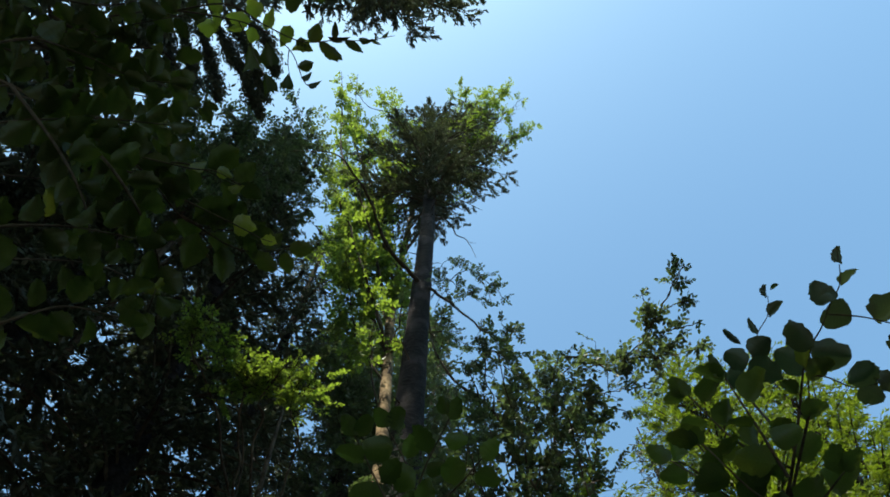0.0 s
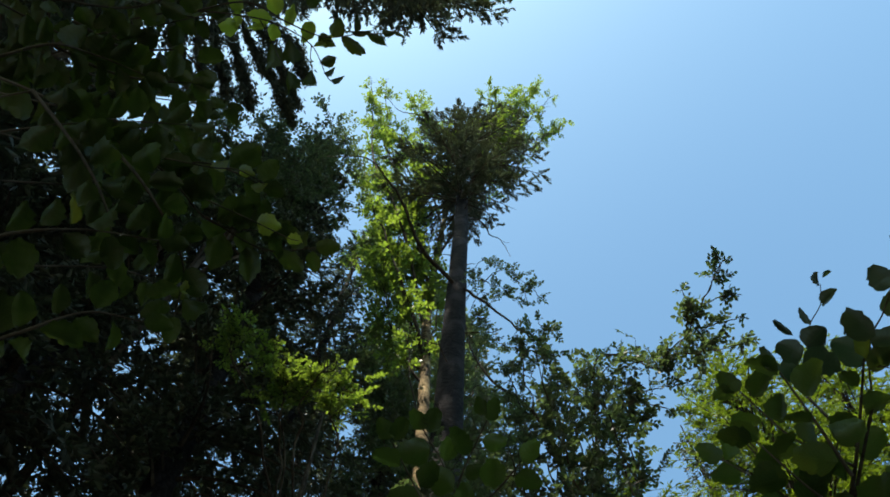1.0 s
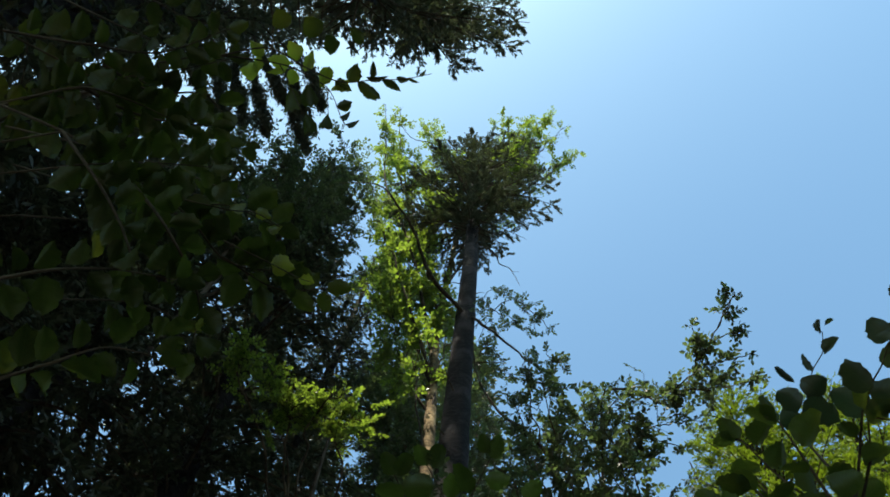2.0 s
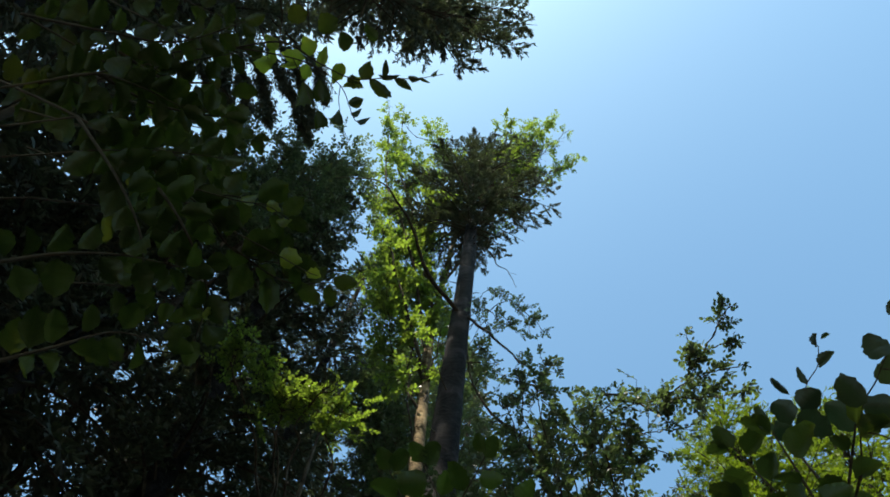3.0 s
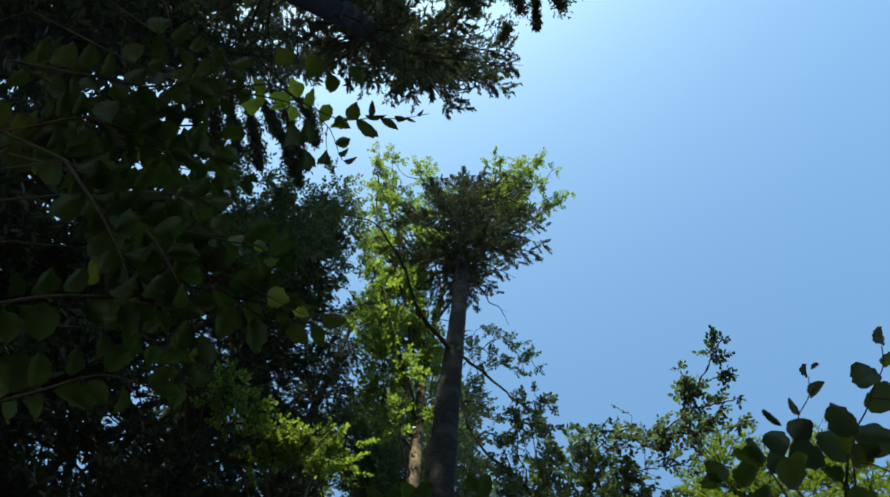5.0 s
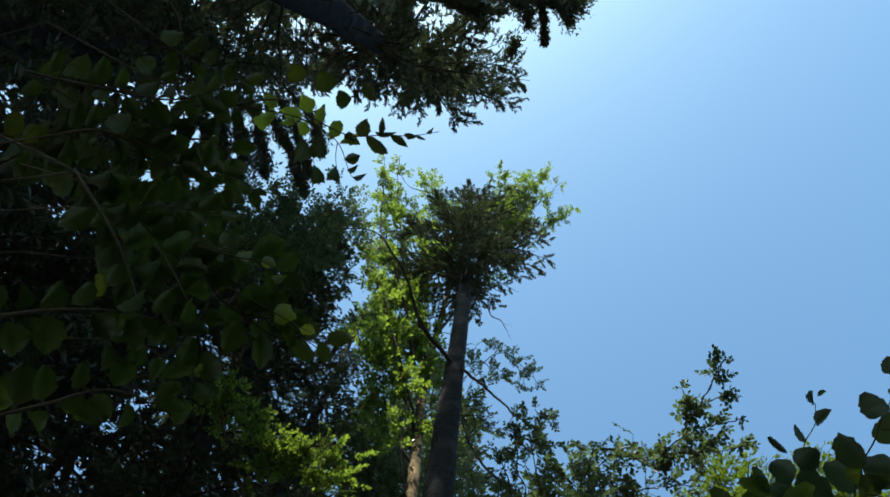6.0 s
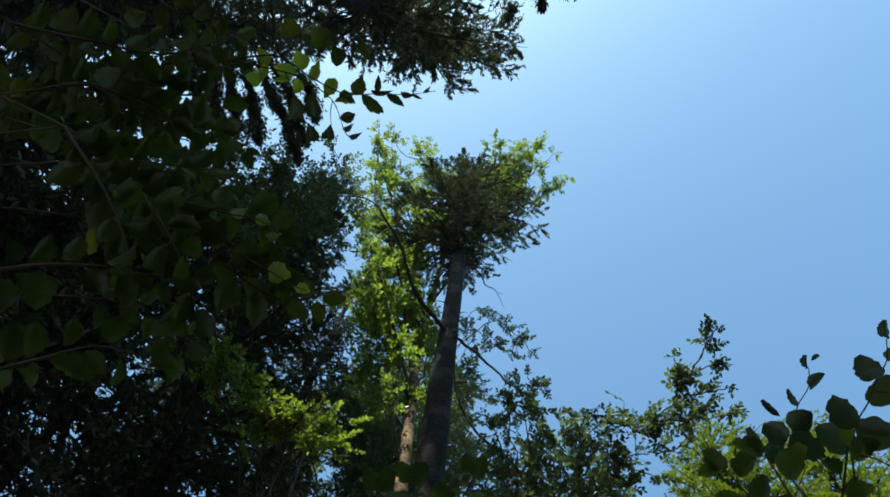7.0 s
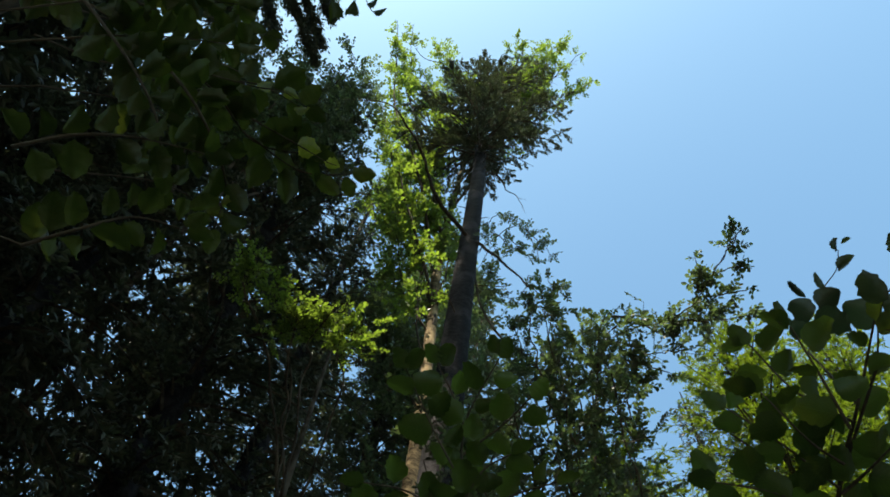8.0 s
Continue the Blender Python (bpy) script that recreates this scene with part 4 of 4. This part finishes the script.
LIT_LEAVES_A = [
    ((-0.388, 0.063, 2.888), (-0.424, 0.062, 2.888), 0.034),
    ((-0.378, 0.039, 2.891), (-0.401, 0.011, 2.898), 0.023),
    ((-0.331, 0.056, 2.905), (-0.375, 0.044, 2.906), 0.027),
    ((-0.392, 0.069, 2.886), (-0.391, 0.032, 2.901), 0.018),
    ((-0.316, 0.048, 2.91), (-0.335, 0.014, 2.918), 0.031),
    ((-0.307, 0.07, 2.912), (-0.294, 0.033, 2.929), 0.021),
    ((-0.342, 0.065, 2.902), (-0.377, 0.069, 2.904), 0.013),
    ((-0.328, 0.065, 2.906), (-0.341, 0.094, 2.913), 0.027),
    ((-0.264, 0.063, 2.922), (-0.285, 0.101, 2.929), 0.027),
    ((-0.264, 0.107, 2.92), (-0.227, 0.087, 2.942), 0.014),
]
LIT_LEAVES_B = [
    ((-0.328, 0.232, 2.51), (-0.313, 0.23, 2.534), 0.019),
    ((-0.294, 0.237, 2.517), (-0.278, 0.25, 2.53), 0.017),
    ((-0.281, 0.264, 2.515), (-0.264, 0.264, 2.531), 0.015),
    ((-0.276, 0.31, 2.502), (-0.249, 0.323, 2.519), 0.032),
    ((-0.24, 0.334, 2.507), (-0.222, 0.346, 2.519), 0.019),
    ((-0.37, 0.378, 2.437), (-0.356, 0.38, 2.454), 0.019),
]
SPRAY_LEAVES_A = [
    ((-0.213, 0.093, 2.932), (-0.169, 0.127, 2.915), 0.025),
    ((-0.196, 0.085, 2.935), (-0.157, 0.087, 2.955), 0.01),
    ((-0.168, 0.091, 2.939), (-0.132, 0.115, 2.945), 0.016),
    ((-0.14, 0.091, 2.944), (-0.117, 0.094, 2.959), 0.014),
    ((-0.118, 0.09, 2.946), (-0.099, 0.101, 2.96), 0.007),
    ((-0.096, 0.086, 2.949), (-0.084, 0.077, 2.963), 0.008),
    ((-0.185, 0.09, 2.937), (-0.184, 0.057, 2.951), 0.014),
    ((-0.219, 0.127, 2.894), (-0.249, 0.135, 2.882), 0.022),
    ((-0.234, 0.15, 2.841), (-0.219, 0.143, 2.87), 0.012),
    ((-0.219, 0.159, 2.822), (-0.2, 0.156, 2.847), 0.011),
]
SPRAY_LEAVES_B = [
    ((-0.258, 0.143, 2.851), (-0.26, 0.166, 2.808), 0.024),
    ((-0.298, 0.14, 2.846), (-0.283, 0.17, 2.791), 0.028),
    ((-0.336, 0.095, 2.902), (-0.336, 0.139, 2.849), 0.037),
    ((-0.306, 0.092, 2.91), (-0.292, 0.135, 2.87), 0.032),
    ((-0.229, 0.093, 2.929), (-0.213, 0.06, 2.946), 0.03),
    ((-0.198, 0.022, 2.937), (-0.222, -0.006, 2.946), 0.023),
    ((-0.254, 0.09, 2.923), (-0.228, 0.11, 2.938), 0.025),
    ((-0.28, 0.008, 2.92), (-0.3, -0.028, 2.927), 0.041),
    ((-0.338, -0.008, 2.905), (-0.348, -0.044, 2.914), 0.038),
    ((-0.252, 0.039, 2.926), (-0.267, 0.006, 2.936), 0.034),
]
SAPLING_LIMB = [(-1.018, 0.191, 2.803), (-0.959, 0.171, 2.879), (-0.919, 0.152, 2.936), (-0.842, 0.114, 3.014), (-0.747, 0.092, 3.092)]
HAZEL_STEMS = [
    [(-0.034, 1.326, 2.374), (-0.045, 1.187, 2.564), (-0.044, 1.076, 2.681), (-0.038, 0.98, 2.764), (0.028, 0.87, 2.843)],
    [(-0.042, 1.046, 2.649), (-0.102, 0.971, 2.71), (-0.169, 0.868, 2.78)],
    [(-0.039, 0.976, 2.652), (0.042, 0.927, 2.694), (0.092, 0.883, 2.724)],
    [(-0.049, 1.146, 2.61), (-0.144, 1.092, 2.657), (-0.245, 1.071, 2.658)],
    [(-0.047, 1.12, 2.573), (0.048, 1.065, 2.63), (0.149, 1.033, 2.652)],
    [(-0.043, 1.053, 2.58), (0.001, 0.998, 2.633), (0.056, 0.972, 2.656)],
    [(-0.04, 1.026, 2.783), (-0.069, 0.97, 2.827), (-0.11, 0.908, 2.866)],
]


def blade(name, mat, outline, seed, fold, rows=11):
    """A leaf of length 1 along y and width 1: five points across each row, a toothed edge, and a fold along the rib."""
    rng = np.random.default_rng(seed)
    v, f = [], []
    for i in range(rows + 1):
        y = i / rows
        w = max(outline(y), 0.015) * 0.5 * (1 + 0.07 * rng.normal())
        for k, x in enumerate((-1, -0.55, 0, 0.55, 1)):
            jag = 0.028 * rng.normal() if k in (0, 4) else 0
            z = fold * abs(x) * w + 0.02 * math.sin(i * 2.6 + k) - 0.16 * (y - 0.4) ** 2 + 0.03 * rng.normal() * abs(x)
            v.append((x * w, y + jag + 0.03 * abs(x) * w, z))
        if i:
            for k in range(4):
                a = (i - 1) * 5 + k
                f.append((a, a + 1, a + 6, a + 5))
    return mesh_of(name, v, f, mat, True)


def round_outline(y):
    return max(0.0, math.sin(math.pi * min(1, y ** 0.8) * 0.97)) ** 0.55


def oval_outline(y):
    return max(0.0, math.sin(math.pi * y ** 0.82)) ** 0.85


ROUND = [blade("leaf", ALDER, round_outline, 40 + i, 0.25 + 0.1 * i) for i in range(4)]
BROAD = [blade("leaf", SHRUB_LIT, round_outline, 70 + i, 0.22 + 0.1 * i) for i in range(4)]
PALE = [blade("leaf", SAPLING_LIT, oval_outline, 55 + i, 0.2 + 0.1 * i) for i in range(3)]
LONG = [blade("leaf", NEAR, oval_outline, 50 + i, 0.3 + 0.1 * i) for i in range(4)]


def set_leaf(plant, me, base, tip, width, rng, tilt=0.3):
    """One leaf from its stalk's end to its tip, its underside facing down."""
    y = Vector(tip) - Vector(base)
    length = y.length
    y.normalize()
    n = Vector((0, 0.35, 1)) + Vector(rng.normal(0, tilt, 3))
    x = y.cross(n).normalized()
    z = x.cross(y)
    m = Matrix((x * width, y * length, z * length)).transposed().to_4x4()
    ob = new("leaf", me)
    ob.parent = plant
    ob.matrix_local = Matrix.Translation(Vector(base) - plant.location) @ m
    return ob


def set_stem(name, plant, line, thick, thin, sides=6):
    pts = bend([np.array(p) - np.array(plant.location) for p in line], 6 * len(line))
    return part(name, mesh_of(name, *tube(pts, np.linspace(thick, thin, len(pts)), sides), TWIG, True), plant)


def leafy(plant, line, shapes, size, gap, rng, start=0.1, width=0.8, grow=0.75, tilt=0.35):
    """Leaves set in turn on both sides of a twig, smaller towards its end."""
    pts = bend(line, 60)
    run = np.concatenate([[0], np.cumsum(np.linalg.norm(np.diff(pts, axis=0), axis=1))])
    s, side = run[-1] * start, 1
    while s < run[-1]:
        p = np.array([np.interp(s, run, pts[:, i]) for i in range(3)])
        q = np.array([np.interp(min(s + 0.03, run[-1] + 1e-4), run, pts[:, i]) for i in range(3)])
        d = unit(q - p + 1e-6)
        across = unit(np.cross(d, (0, 0.35, 1.0))) * side
        share = s / run[-1]
        L = size * rng.uniform(0.75, 1.2) * (1 - (1 - grow) * share ** 2)
        ax = unit(d * rng.uniform(0.3, 0.9) + across + rng.normal(0, 0.28, 3))
        b = p + ax * 0.13 * size
        set_leaf(plant, shapes[rng.integers(len(shapes))], b, b + ax * L, L * width * rng.uniform(0.85, 1.1), rng, tilt)
        side = -side
        s += gap * rng.uniform(0.7, 1.3)
    set_leaf(plant, shapes[0], pts[-1], pts[-1] + unit(pts[-1] - pts[-4]) * size * 0.7, size * 0.7 * width, rng, tilt)


rng = np.random.default_rng(61)
alder = thing("alder_shrub", (0.55, 1.5, 0), "alder shrub with round dark leaves against the sky", "shrub")
set_stem("stem", alder, [(0.55, 1.5, -0.03), (0.47, 1.3, 1.0), ALDER_STEMS_A[0][0]], 0.016, 0.008)
set_stem("stem", alder, ALDER_STEMS_A[0], 0.006, 0.0018)
# Lower leaves take the lit colouring, the upper ones the dark one.
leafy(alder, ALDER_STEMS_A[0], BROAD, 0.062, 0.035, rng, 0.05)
for line in ALDER_STEMS_A[1:] + ALDER_STEMS_B:
    set_stem("twig", alder, line, 0.0028, 0.0013)
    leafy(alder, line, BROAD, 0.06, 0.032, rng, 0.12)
root = ALDER_STEMS_A[0][2]
for line in ALDER_TWIGS:
    set_stem("twig", alder, line, 0.0017, 0.0009)
set_stem("twig", alder, [root, ALDER_TWIGS[0][0]], 0.003, 0.0024)
set_stem("twig", alder, [ALDER_STEMS_A[0][3], ALDER_TWIGS[2][0]], 0.003, 0.0024)
for base, tip, width in ALDER_LEAVES_A + ALDER_LEAVES_B:
    set_leaf(alder, ROUND[rng.integers(4)], base, tip, width, rng, 0.2)

rng = np.random.default_rng(63)
sapling = thing("beech_sapling", (-1.45, 0.3, 0), "young beech with overhanging sprays of shaded leaves", "tree")
set_stem("stem", sapling, [(-1.45, 0.3, -0.05), (-1.42, 0.28, 1.3), (-1.32, 0.25, 2.3), SAPLING_LIMB[0]], 0.03, 0.014, 10)
set_stem("limb", sapling, SAPLING_LIMB, 0.013, 0.006, 10)
for line in SAPLING_TWIGS_A + SAPLING_TWIGS_B + SAPLING_TWIGS_C:
    set_stem("twig", sapling, line, 0.003 if len(line) > 3 else 0.0015, 0.0008)
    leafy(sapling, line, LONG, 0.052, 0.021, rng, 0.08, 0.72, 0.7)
for line in SAPLING_TWIGS_D + SAPLING_TWIGS_E:
    set_stem("twig", sapling, line, 0.002, 0.0008)
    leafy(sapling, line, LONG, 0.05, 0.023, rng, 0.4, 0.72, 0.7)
for line in (SAPLING_TWIGS_A[0], SAPLING_TWIGS_A[1], SAPLING_TWIGS_B[1], SAPLING_TWIGS_B[3], SAPLING_TWIGS_C[0], SAPLING_TWIGS_C[1], SAPLING_TWIGS_D[1], SAPLING_TWIGS_D[4]):
    set_stem("branch", sapling, [(-1.32, 0.25, 2.3), (-1.1, (0.25 + line[0][1]) / 2, 2.5), line[0]], 0.003, 0.0015)

set_stem("twig", sapling, [SAPLING_TWIGS_A[0][-2], SPRAY_TWIGS_A[0][0]], 0.0022, 0.0018)
for line in SPRAY_TWIGS_A + SPRAY_TWIGS_B:
    set_stem("twig", sapling, line, 0.0018 if len(line) > 4 else 0.0011, 0.0006)
for base, tip, width in LIT_LEAVES_A + LIT_LEAVES_B:
    set_leaf(sapling, PALE[rng.integers(3)], base, tip, width, rng, 0.15)
for base, tip, width in SPRAY_LEAVES_A + SPRAY_LEAVES_B:
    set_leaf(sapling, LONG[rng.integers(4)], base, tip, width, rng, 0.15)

rng = np.random.default_rng(65)
hazel = thing("hazel_shrub", (-0.05, 1.75, 0), "hazel shrub with broad green leaves on thin stems", "shrub")
set_stem("stem", hazel, [(-0.05, 1.75, -0.03), (-0.08, 1.6, 1.3), HAZEL_STEMS[0][0]], 0.014, 0.008)
for line in HAZEL_STEMS:
    set_stem("twig", hazel, line, 0.005 if len(line) > 3 else 0.003, 0.0014)
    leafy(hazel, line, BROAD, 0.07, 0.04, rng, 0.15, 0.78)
